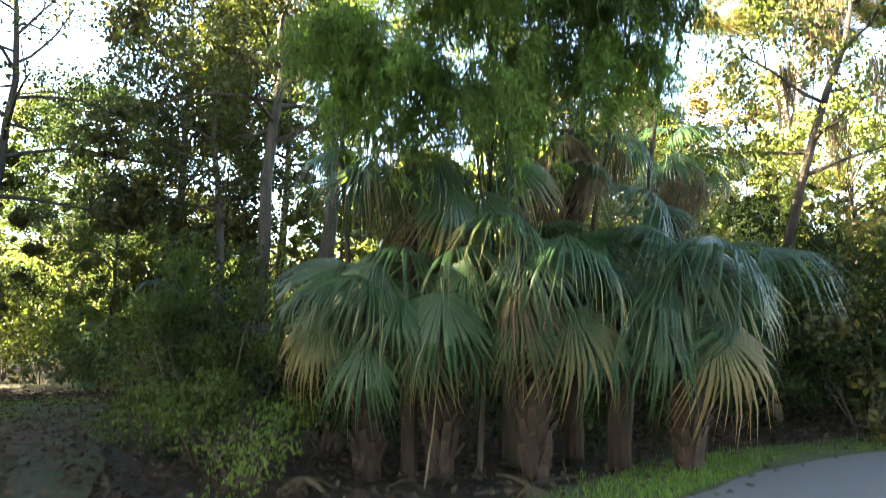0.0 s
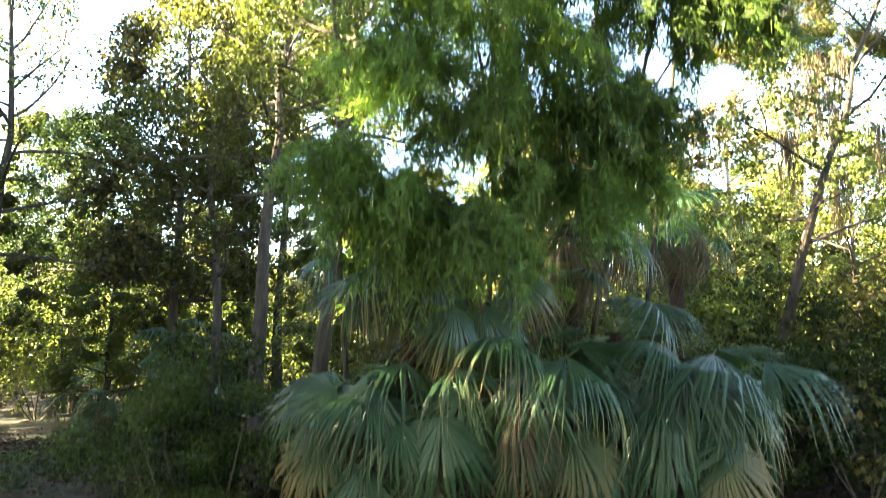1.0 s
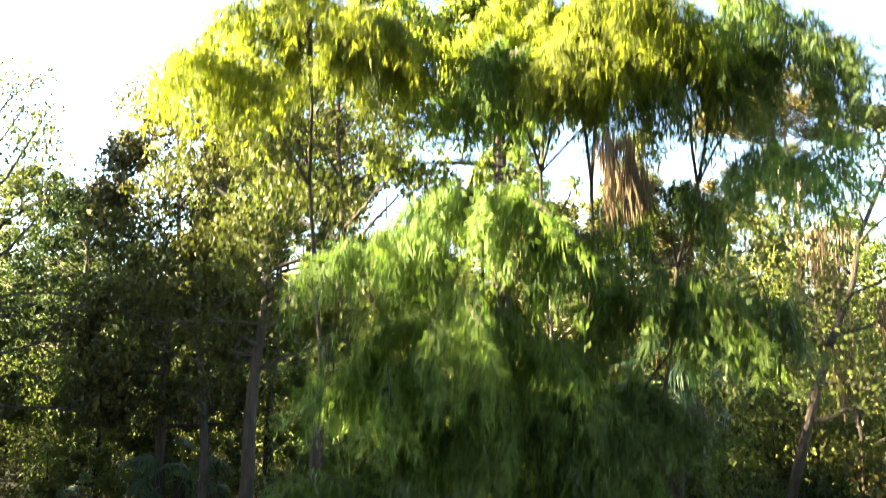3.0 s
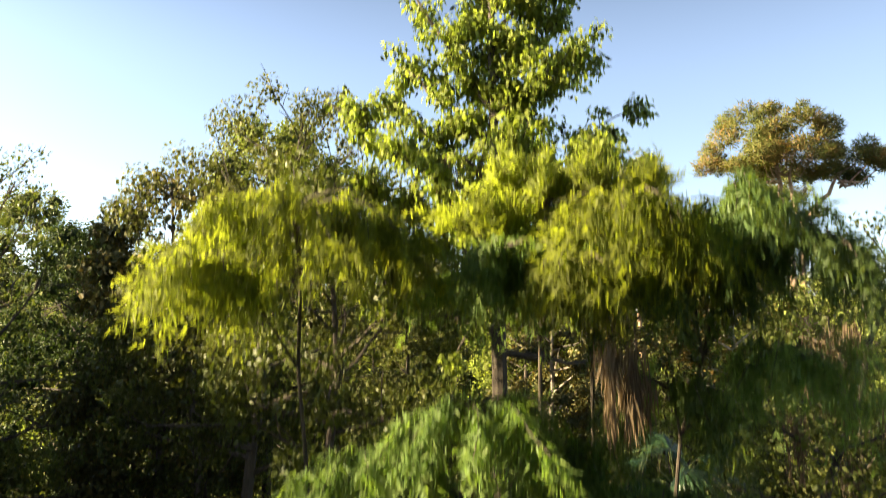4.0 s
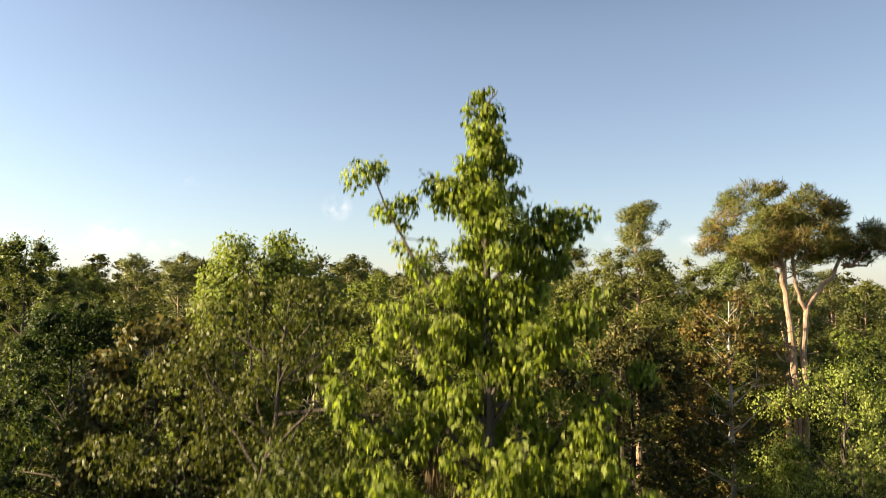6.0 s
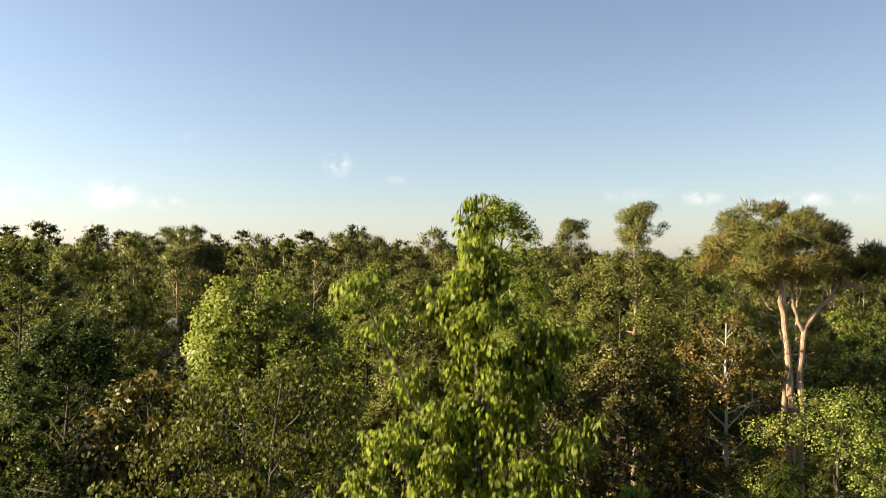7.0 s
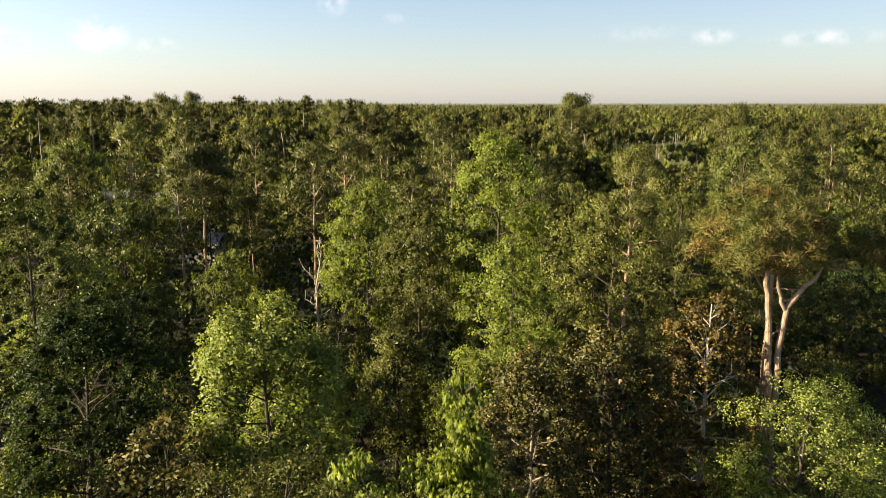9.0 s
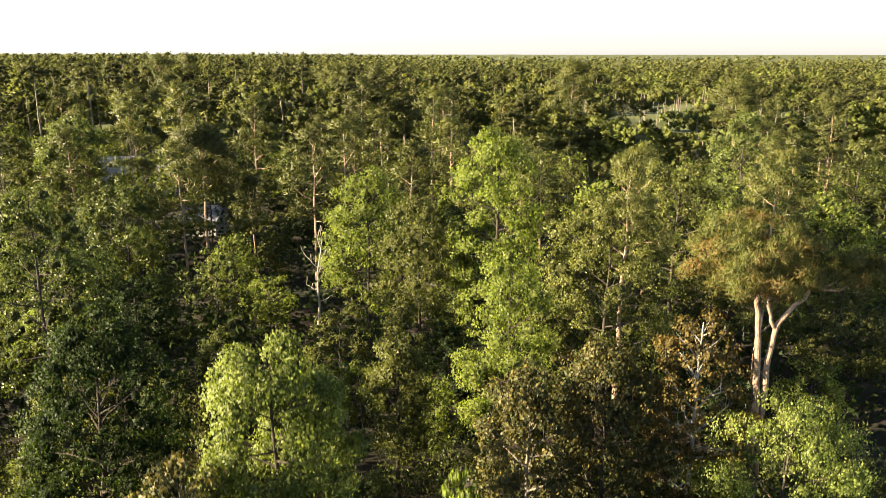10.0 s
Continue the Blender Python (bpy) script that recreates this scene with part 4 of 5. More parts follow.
for name, label, seed, x, y, h, base, rad, limbs, leaves, kind, bark, lean, low, peak, size, spread in HEROES:
    r = R(seed)
    sk = grow(r, h, base, dome(rad, low, peak), limbs, (0.1, 0.8), 0.075 + 0.0065 * h, lean, 0.14, 3, shell=int(30 + rad * 25))
    build_tree(name, label, "tree", pose(x, y, 0), r, sk,
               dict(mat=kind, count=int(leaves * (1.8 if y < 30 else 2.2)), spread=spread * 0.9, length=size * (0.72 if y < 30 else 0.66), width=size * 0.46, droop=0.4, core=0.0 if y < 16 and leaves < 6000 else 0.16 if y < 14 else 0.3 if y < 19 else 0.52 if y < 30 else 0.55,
                    pull=0.22 if y < 16 else 0.14, stray=0.9 if y < 16 else 0.6, lump=kind if y > 16 or kind == "dark" else None, level=0, tri=y > 30), bark, split=y < 30)


def pine_skeleton(r, height, base, radius, limbs, trunk_r, lean=(0, 0), wander=0.12):
    return grow(r, height, base, dome(radius, 0.75, 0.35), limbs, (0.1, 0.9), trunk_r, lean, wander, 3, -0.06, 0.4, 0.96)


NEEDLE = dict(length=0.26, width=0.05, droop=-0.2, flat=0.6, cup=0.05, core=0.42, lump="pine", tri=True)


def big_pine():
    """Two stems from one foot, the second forking outwards; a broad umbrella crown in two lobes."""
    r = R(51)
    root = thing("pine_tree", "large old pine with two pale forking stems and umbrella crown", "pine tree", m=pose(14.0, 27.7, 0))
    stems = (([(-0.6, 0, 0), (-0.6, 0, 4), (-0.62, 0.05, 8.0), (-0.68, 0.1, 10.0), (-0.9, 0.1, 12.0), (-1.1, 0.1, 13.6), (-1.05, 0.1, 15.0)], (0.25, 0.19, 0.17, 0.155, 0.13, 0.1, 0.05)),
             ([(-0.3, 0.1, 0), (-0.3, 0.1, 4), (-0.28, 0.1, 8.5), (-0.36, 0.1, 10.3), (-0.15, 0.1, 11.9), (0.42, 0.15, 12.5), (0.9, 0.2, 12.95), (1.25, 0.3, 13.7), (2.1, 0.4, 14.1)], (0.22, 0.17, 0.15, 0.145, 0.13, 0.11, 0.09, 0.07, 0.045)),
             ([(-0.2, 0.1, 11.7), (-0.5, 0.05, 12.4), (-0.68, 0.0, 13.2), (-0.6, 0.0, 14.8)], (0.1, 0.09, 0.075, 0.04)))
    for pts, rad in stems:
        k = np.linspace(0, len(pts) - 1, len(pts) * 3)
        p = np.stack([np.interp(k, range(len(pts)), np.array(pts)[:, a]) for a in range(3)], 1)
        p[1:-1] = (p[:-2] + 2 * p[1:-1] + p[2:]) / 4
        p[1:] += r.normal(0, 0.025, (len(p) - 1, 3))
        v, f = [], []
        tube(v, f, p, 0.8 * np.interp(k, range(len(pts)), rad), 10)
        part("stem", as_mesh("stem", v, f, M["pinebark"]), root)
    tips = []
    # lobes: centre, radius, depth, clumps
    for cx, cy, cz, rx, rz, count in ((-1.25, 0.1, 14.2, 2.45, 2.2, 74), (2.35, 0.5, 13.9, 1.7, 1.0, 26), (-1.7, -0.2, 13.9, 2.5, 0.6, 16)):
        foot = np.array([(-1.05 if cx < 0 else 1.3), 0.1, cz - 0.5])
        for i in range(count):
            u = r.normal(0, 1, 3)
            u /= np.linalg.norm(u)
            u[2] = abs(u[2]) if r.uniform() < 0.85 else -0.3 * abs(u[2])
            tip = np.array([cx, cy, cz]) + u * np.array([rx, rx, rz]) * (r.uniform(0.8, 1.03) if i % 4 else 0.55)
            tips.append(tip)
            if i % 4 == 0:
                w = np.linspace(0, 1, 6)[:, None]
                pts = foot + (tip - foot) * w + r.normal(0, 0.09, (6, 3)) * np.sin(w * np.pi) + np.array([0, 0, -0.3]) * np.sin(w * np.pi)
                v, f = [], []
                tube(v, f, pts, np.linspace(0.055, 0.012, 6), 6)
                part("limb", as_mesh("limb", v, f, M["pinebark"]), root)
    tips = np.array(tips)
    part("crown", foliage(r, "crown", tips, 40000, 0.38, M["oldpine"], length=0.2, width=0.03, droop=-0.15, flat=0.7, cup=0.05, core=0.2, lump="oldpine", level=0, stray=0.4, tri=True), root)
    part("inner_foliage", CORES.pop(), root)


big_pine()
PINES = [
    ("tall pine with a small tufted blue-green top", 52, 10.8, 40.0, 17.5, 10.0, 2.2, 9000),
    ("tall pine with a flat-topped tufted crown", 53, 19.6, 42.0, 17.6, 6.0, 3.0, 12000),
    ("slender pine with an open layered crown and bare trunk", 54, -22.9, 71.8, 15.3, 9.0, 3.2, 6500),
    ("tall lone pine with a round dark top above the canopy", 55, 21.4, 122.0, 20.6, 12.0, 3.6, 5000),
    ("tall pine with a dark top standing above the canopy", 56, -58.0, 176.0, 21.6, 14.0, 3.2, 3200),
    ("pine with a dark tufted flat crown", 57, -66.0, 178.0, 20.6, 14.0, 4.2, 3500),
    ("pine with a tufted layered crown", 58, 45.0, 113.0, 18.2, 11.0, 3.6, 4500),
    ("pine with a flat dark crown among tall pines", 59, -22.0, 160.0, 19.4, 12.0, 3.6, 3000),
    ("pine with a small flat tuft on top", 60, -14.0, 165.0, 19.0, 12.0, 3.0, 2600),
    ("pine with a broad ragged dark crown", 61, -46.0, 128.0, 18.6, 9.0, 3.8, 3600),
    ("pine with an open crown above oaks", 62, -70.0, 150.0, 18.9, 9.0, 4.0, 3200),
]
for label, seed, x, y, h, base, rad, leaves in PINES:
    r = R(seed)
    big = 1.0 if y < 60 else 1.9
    build_tree("pine_tree", label, "pine tree", pose(x, y, 0), r, pine_skeleton(r, h, base, rad, 20, 0.2),
               dict(NEEDLE, mat="pine", count=int(leaves * 1.7), spread=0.44 if y < 60 else 0.8, core=0.3 if y < 60 else 0.4, length=(0.2 if y < 60 else 0.26) * big, width=0.035 * big * 1.2), "pinebark", split=y < 45)


# ---- the wood: repeated trees, then the distant canopy ----
def wood():
    rng = R(77)
    spec = [("oak_tree", "olive", 9.5, 2.6, 3.5), ("oak_tree", "oak", 8.5, 2.0, 3.2), ("oak_tree", "dark", 9.0, 2.0, 3.3), ("oak_tree", "oak", 11.0, 3.0, 3.6),
            ("gum_tree", "gum", 10.5, 3.5, 2.5), ("gum_tree", "gum", 9.0, 2.6, 3.0), ("bay_tree", "blue", 10.5, 3.2, 2.4), ("oak_tree", "olive", 11.5, 4.0, 3.6)]
    words = {"olive": "olive-green oak of the wood with small leaves", "oak": "mid-green oak of the wood with dense crown", "dark": "dark green broadleaf tree of the wood",
             "gum": "light green broadleaf tree of the wood", "magnolia": "evergreen of the wood with bronze-tinged leaves", "blue": "blue-green broadleaf tree of the wood",
             "pine": "pine of the wood with tufted layered crown", "lime": "yellow-green broadleaf tree of the wood"}
    hero = np.array([(h[3], h[4], h[7]) for h in HEROES] + [(13.5, 27.7, 3.0), (0.8, 11, 2.5)] + [(q[2], q[3], q[6]) for q in PINES] + [(-43.5, 107, 9), (-27.5, 86, 8), (-8.4, 50, 6)])
    pts, tries = [], 0
    while tries < 9000:
        tries += 1
        y = 15 + 120 * rng.uniform(0, 1) ** 0.8
        x = rng.uniform(-0.7 * y - 24, 0.7 * y + 6)
        if near_line(np.array([[x, y]]), [(-3.2, 2.0), (-4.6, 7.0), (-7.0, 12), (-9.6, 18), (-13, 26)], 2.2)[0]:
            continue
        if x < -0.7 * y - 5 and rng.uniform() < 0.35:
            continue
        # unseen trees left out so low sun reaches the trees beside the track
        if x < -14.5 and 20.0 < y - 0.14 * (x + 14) < 24.6:
            continue
        gap = 3.9 + y * 0.02
        if any((x - a) ** 2 + (y - b) ** 2 < (gap * 0.55 + c * 0.45) ** 2 for a, b, c in hero):
            continue
        if any((x - a) ** 2 + (y - b) ** 2 < gap * gap for a, b in pts):
            continue
        pts.append((x, y))
    # unseen trees added across the road, behind the eye, to cut sky light
    for a in range(20):
        x, y = -24 + 2.4 * a + rng.uniform(-0.8, 0.8), -6.5 - 4 * rng.uniform()
        pts.append((x, y))
    for a in range(11):
        pts.append((-26 + 5 * a + rng.uniform(-1, 1), -14 - 3 * rng.uniform()))
    # mostly unseen trees added at either side to block low sun and sky
    for x, y in ((-12, 3), (-11, -2), (-17, 4), (-16, -4), (14, -2), (17, 3), (12, -5), (20, 7),
                 (-8.6, 3.5), (-9.2, 6.6), (-11.2, 9.4), (-12.6, 6.2), (-20, 7), (-21, 9.5), (-22, 4.5), (-19, 11.5), (-20, 15), (-14, 5), (-14.6, 8.6), (-14.2, 12.2), (-15.4, 15.8)):
        pts.append((x, y))
    # unseen dense edge added towards the sun for shade, with lower growth before it
    for a in range(6):
        pts.append((-17.4 - 1.2 * (a % 2), 9.6 + 1.5 * a))
    for a in range(9):
        pts.append((-22.6 - 2.6 * (a % 2), 2.4 + 1.8 * a))
    first = {}
    for x, y in pts:
        pine = rng.uniform() < (0.0 if y < 50 else 0.42 if x < 0 else 0.3)
        i = len(spec) + int(rng.integers(3)) if pine else int(rng.integers(len(spec)))
        far = y > 62
        if not pine and x > 0.28 * y and y > 45 and rng.uniform() < 0.55:
            i = 4 + int(rng.integers(2))
        sc = (rng.uniform(0.82, 1.15) if x > -18.5 or y > 11 or y < 3 else 1.0) * (1.7 if y < -12 else 1.4 if y < -3 else 0.55 if -13.2 < x < -7.9 and y < 11 else 1.12 if -16 < x < -13.5 and y < 17 else 1.34 if x < -18.5 and 3 < y < 11 else 1.5 if x < -18.5 and 3 < y < 28 and x < -0.7 * y - 5 else 1.1 if y < 12 or x < -0.7 * y - 2 else 0.66 if y < 36 else 0.76 if y < 46 else 0.97)
        if pine:
            sc = rng.uniform(0.74, 0.95) * (1.0 if x > 0.1 * y or y < 75 else 1.12)
        if y > 88 and 0.19 < x / y < 0.38:
            sc *= 0.52
        elif pine:
            pass
        elif -18.7 < x < -17.3 and 9.5 < y < 22.5:
            sc = 0.62
        elif x < -7.5 and -2 < y < 18:
            # shade trees' heights follow a shadow line: low sun reaches upper crowns alone
            rise = ((7.6 if y < 8.4 else 8.7) - 0.344 * (x + 2.0)) / spec[i][2]
            sc = rise if x < -18.7 else min(sc, rise * rng.uniform(0.8, 1.0))
        # shrunk beside that gap to let the sun through
        elif x < -11.5 and 18.5 < y < 24.5:
            sc = 0.42
        elif y > 17.9 and x < -0.62 * y - 1:
            sc = rng.uniform(0.7, 0.92)
        near = -17 < x < -7 and 2 < y < 17
        m = Matrix.Translation((x, y, 0)) @ Matrix.Rotation(rng.uniform(0, 6.28), 4, "Z") @ Matrix.Diagonal((sc * rng.uniform(0.9, 1.12), sc * rng.uniform(0.9, 1.12), sc, 1))
        key = (i, far, near)
        if key in first:
            copy_thing(first[key], m)
            continue
        r = R(300 + i + 50 * far)
        big = 2.0 if far else 1.0
        if pine:
            first[key] = build_tree("pine_tree", words["pine"], "pine tree", m, r, pine_skeleton(r, 16.0 + r.uniform(-1, 1.5), 7.0, 3.0, 17, 0.17),
                                       dict(NEEDLE, core=0.34, mat="pine", count=2600 if far else 4200, spread=0.72, flat=0.45, length=0.2 * big, width=0.06 * big), "pinebark", False, "trees of the wood", False)
        elif near:
            name, kind, h, base, rad = spec[i]
            first[key] = build_tree(name, words[kind], "tree", m, r, grow(r, h, base, dome(rad, 0.85, 0.4), 20, (0.1, 0.8), 0.15, (0, 0), 0.14, 4),
                                    dict(mat=kind, count=7000, spread=0.6, length=0.15, width=0.11, droop=0.4, core=0.3, stray=0.6), "bark", False, "trees of the wood")
        else:
            name, kind, h, base, rad = spec[i]
            first[key] = build_tree(name, words[kind], "tree", m, r, grow(r, h, base, dome(rad, 0.85, 0.4), 11 if far else 15, (0.1, 0.8), 0.15, (0, 0), 0.14, 1, shell=58 if far else 90),
                                       dict(mat=kind, count=2400 if far else 6400, spread=0.74 if far else 0.58, length=0.15 * (1.7 if far else 1), width=0.10 * (1.7 if far else 1), droop=0.4, core=0.66, pull=0.16, stray=0.7, lump=kind, level=2, tri=True), "bark", False, "trees of the wood", False)


def far_canopy():
    """Crowns past the wood, each of many small clumps, the clumps of sprigs; taller stands on the sun's side."""
    rng = R(78)
    # kind, from, to, trees, clumps a crown, sprigs a clump, sprig size, crown radius
    for name, kind, y0, y1, count, per, sprigs, size, wide in (("distant_woods", "farleaf", 118, 250, 1150, 15, 12, 0.50, (1.9, 3.4)), ("distant_pines", "farpine", 118, 250, 620, 13, 14, 0.46, (1.7, 2.7)),
                                                               ("distant_woods", "farlime", 118, 330, 620, 12, 11, 0.52, (1.8, 3.2)),
                                                               ("distant_woods", "farleaf", 245, 430, 1700, 8, 8, 0.72, (2.1, 3.7)), ("distant_pines", "farpine", 245, 430, 900, 8, 8, 0.66, (1.8, 3.0)),
                                                               ("distant_woods", "farleaf", 420, 900, 2900, 3, 7, 1.15, (2.6, 4.6)), ("distant_pines", "farpine", 420, 900, 1500, 3, 7, 1.1, (2.2, 4.0)),
                                                               ("distant_woods", "farleaf", 880, 2700, 2300, 1, 6, 2.6, (5.0, 9.0)), ("distant_pines", "farpine", 880, 2700, 1300, 1, 6, 2.4, (5.0, 8.0))):
        y = np.sqrt(rng.uniform(y0**2, y1**2, count)) if y0 < 400 else y0 * (y1 / y0) ** rng.uniform(0, 1, count)
        x = rng.uniform(-1, 1, count) * (0.66 * y + 8)
        if kind == "farlime":
            x = y * rng.uniform(0.2, 0.66, count)
        # an open marsh among the far trees
        keep = ~((x > 34) & (x < 80) & (y > 138) & (y < 205)) | (rng.uniform(0, 1, count) < 0.06)
        x, y = x[keep], y[keep]
        count = len(x)
        tall = kind == "farpine"
        side = np.clip((0.12 - x / y) / 0.3, 0, 1)
        grove = np.array([noise.noise((a * 0.018, b * 0.018, 4)) for a, b in zip(x, y)])
        h = (rng.uniform(10.0, 16.5, count) if tall else rng.uniform(7.5, 15.0, count)) + 4.5 * grove + side * rng.uniform(0.0, 5.0 if tall else 3.8, count) + np.clip((y - 250) / 450, 0, 1) * side * 2.0
        rad = rng.uniform(*wide, count)
        deep = rad * (rng.uniform(0.75, 1.15, count) if tall else rng.uniform(1.0, 1.6, count))
        if y0 > 800:
            deep = rad * 0.45
        j = np.repeat(np.arange(count), per)
        way = unit(rng.normal(0, 1, (len(j), 3)))
        way[:, 2] = np.where(way[:, 2] < -0.45, -way[:, 2], way[:, 2])
        lr = rad[j] * (rng.uniform(0.28 if tall else 0.20, 0.5 if tall else 0.44, len(j)) if per > 4 else rng.uniform(0.4, 0.66, len(j)) if per > 1 else rng.uniform(0.8, 1.0, len(j)))
        push = (rng.uniform(0.45, 0.95, len(j)) if per > 1 else np.zeros(len(j)))[:, None]
        at = np.stack([x[j], y[j], h[j] - deep[j]], 1) + way * push * np.stack([rad[j], rad[j], deep[j]], 1)
        if tall and per > 4:
            # needles lie in flat layers
            at[:, 2] = h[j] - deep[j] + np.round((at[:, 2] - h[j] + deep[j]) / (deep[j] * 0.3)) * deep[j] * 0.3 + rng.normal(0, 0.2, len(j))
        flat = 0.5 if tall else 0.8 if y0 < 800 else 0.3
        stuff(name, core_mesh(rng, at, lr * 0.92, flat, "lump_" + kind, 2, name), "massed far crowns of the green canopy", "woods")
        if y0 < 200:
            v, f = [], []
            for q in range(count):
                if tall or q % 3 == 0:
                    tube(v, f, [(x[q], y[q], 0), (x[q] + rng.normal(0, 0.25), y[q], h[q] * 0.6), (x[q], y[q], h[q] - deep[q] * 0.5)], (0.19, 0.15, 0.05), 4)
            stuff("distant_trunks", as_mesh("distant_trunks", v, f, M["palebark"]), "slim far trunks rising into the canopy", "tree trunks")
        i = np.repeat(np.arange(len(j)), sprigs)
        k = len(i)
        off = unit(rng.normal(0, 1, (k, 3)))
        off[:, 2] = np.where(off[:, 2] < -0.35, -off[:, 2], off[:, 2])
        c = at[i] + off * lr[i, None] * rng.uniform(0.75, 1.5 if tall else 1.35, (k, 1)) * np.array([1, 1, flat])
        d = unit(off * 0.5 + rng.normal(0, 0.7, (k, 3)))
        n = unit(off + rng.normal(0, 0.4, (k, 3)))
        shade = unit(off * 0.6 + way[i] * 0.6 + rng.normal(0, 0.4, (k, 3)) + np.array([0, 0, 0.3]))
        words = "far pines standing above the green canopy" if tall else "far broadleaf canopy reaching the horizon"
        stuff(name, leaf_mesh(name, c, d, n, rng.uniform(0.6, 1.35, k) * size, size * 0.7, M[kind], 0.2, shade, True), words, "woods")
    # the closed canopy under and beyond those crowns
    verts, faces, nx, ny = [], [], 90, 110
    for j in range(ny):
        y = 125 * (4600 / 125) ** (j / (ny - 1))
        for q in range(nx):
            x = (2 * q / (nx - 1) - 1) * (0.75 * y + 20)
            edge = min(1.0, j / 6)
            verts.append((x, y, edge * (7.5 + 2.0 * noise.noise((x * 0.05, y * 0.05, 3)) + min(7.0, y / 400))))
    for j in range(ny - 1):
        for q in range(nx - 1):
            a = j * nx + q
            faces.append((a, a + 1, a + nx + 1, a + nx))
    tagged(new("backdrop", as_mesh("backdrop", verts, faces, M["canopy"])), "closed dark green forest canopy far away", "woods", kind="structure")


# ---- palms ----
def frond_mesh(seed, length=1.0, spread=2.3, mat="palm", fold=0.30):
    """A fan leaf: narrow folded segments round the end of a stalk that points along +y."""
    r = R(seed)
    v, f = [], []
    n = 34
    half = spread
    for i in range(n):
        a0 = -half + 2 * half * (i + 0.5) / n
        ln = length * (1.0 - 0.34 * abs(a0 / half) ** 2) * r.uniform(0.9, 1.06)
        da = half / n
        hang = r.uniform(0.14, 0.62)
        side = r.normal(0, 0.06)
        start = len(v)
        for u in (0.02, 0.3, 0.55, 0.78, 1.0):
            rr = ln * u
            wide = da * rr * 1.02 if u <= 0.55 else da * ln * 0.55 * (1 - (u - 0.55) / 0.47) * 0.8
            drop = -fold * (rr / length) ** 2 * 0.9 - max(0, u - 0.5) ** 2 * hang * 4.0 * length - abs(a0 / half) ** 1.6 * 0.5 * rr
            aa = a0 + side * u
            dx, dy = math.sin(aa), math.cos(aa)
            px, py = math.cos(aa), -math.sin(aa)
            for sgn, up in ((-1, 0), (0, 0.55), (1, 0)):
                v.append((dx * rr + px * wide * sgn, dy * rr + py * wide * sgn, drop + up * wide * 0.9))
        for k in range(4):
            b = start + k * 3
            f += [(b, b + 1, b + 4, b + 3), (b + 1, b + 2, b + 5, b + 4)]
    return as_mesh("frond", v, f, M[mat])


def stalk_mesh(length, mat="petiole"):
    v, f = [], []
    y = np.linspace(0, length, 5)
    tube(v, f, np.stack([0 * y, y, -0.10 * (y / length) ** 2], 1), np.linspace(0.026, 0.012, 5), 5)
    return as_mesh("stalk", v, f, M[mat])


FRONDS = [frond_mesh(400 + i, 1.0, 1.35 + 0.12 * (i % 3)) for i in range(5)]
DEAD = [frond_mesh(420 + i, 0.9, 1.5, "deadpalm", 0.8) for i in range(3)]
DRYING = [frond_mesh(440 + i, 1.0, 1.5 + 0.15 * i, "drypalm", 0.45) for i in range(3)]
STALK, DEADSTALK = stalk_mesh(0.9), stalk_mesh(0.7, "deadpalm")


def boot_mesh():
    bm = bmesh.new()
    bmesh.ops.create_cube(bm, size=1)
    for q in bm.verts:
        t = q.co.z + 0.5
        q.co = Vector((q.co.x * (0.13 - 0.06 * t), q.co.y * 0.035 + 0.05 * t + 0.01, q.co.z * 0.26))
    me = bpy.data.meshes.new("leaf_base")
    bm.to_mesh(me)
    bm.free()
    me.materials.append(M["boot"])
    return me


BOOT = boot_mesh()


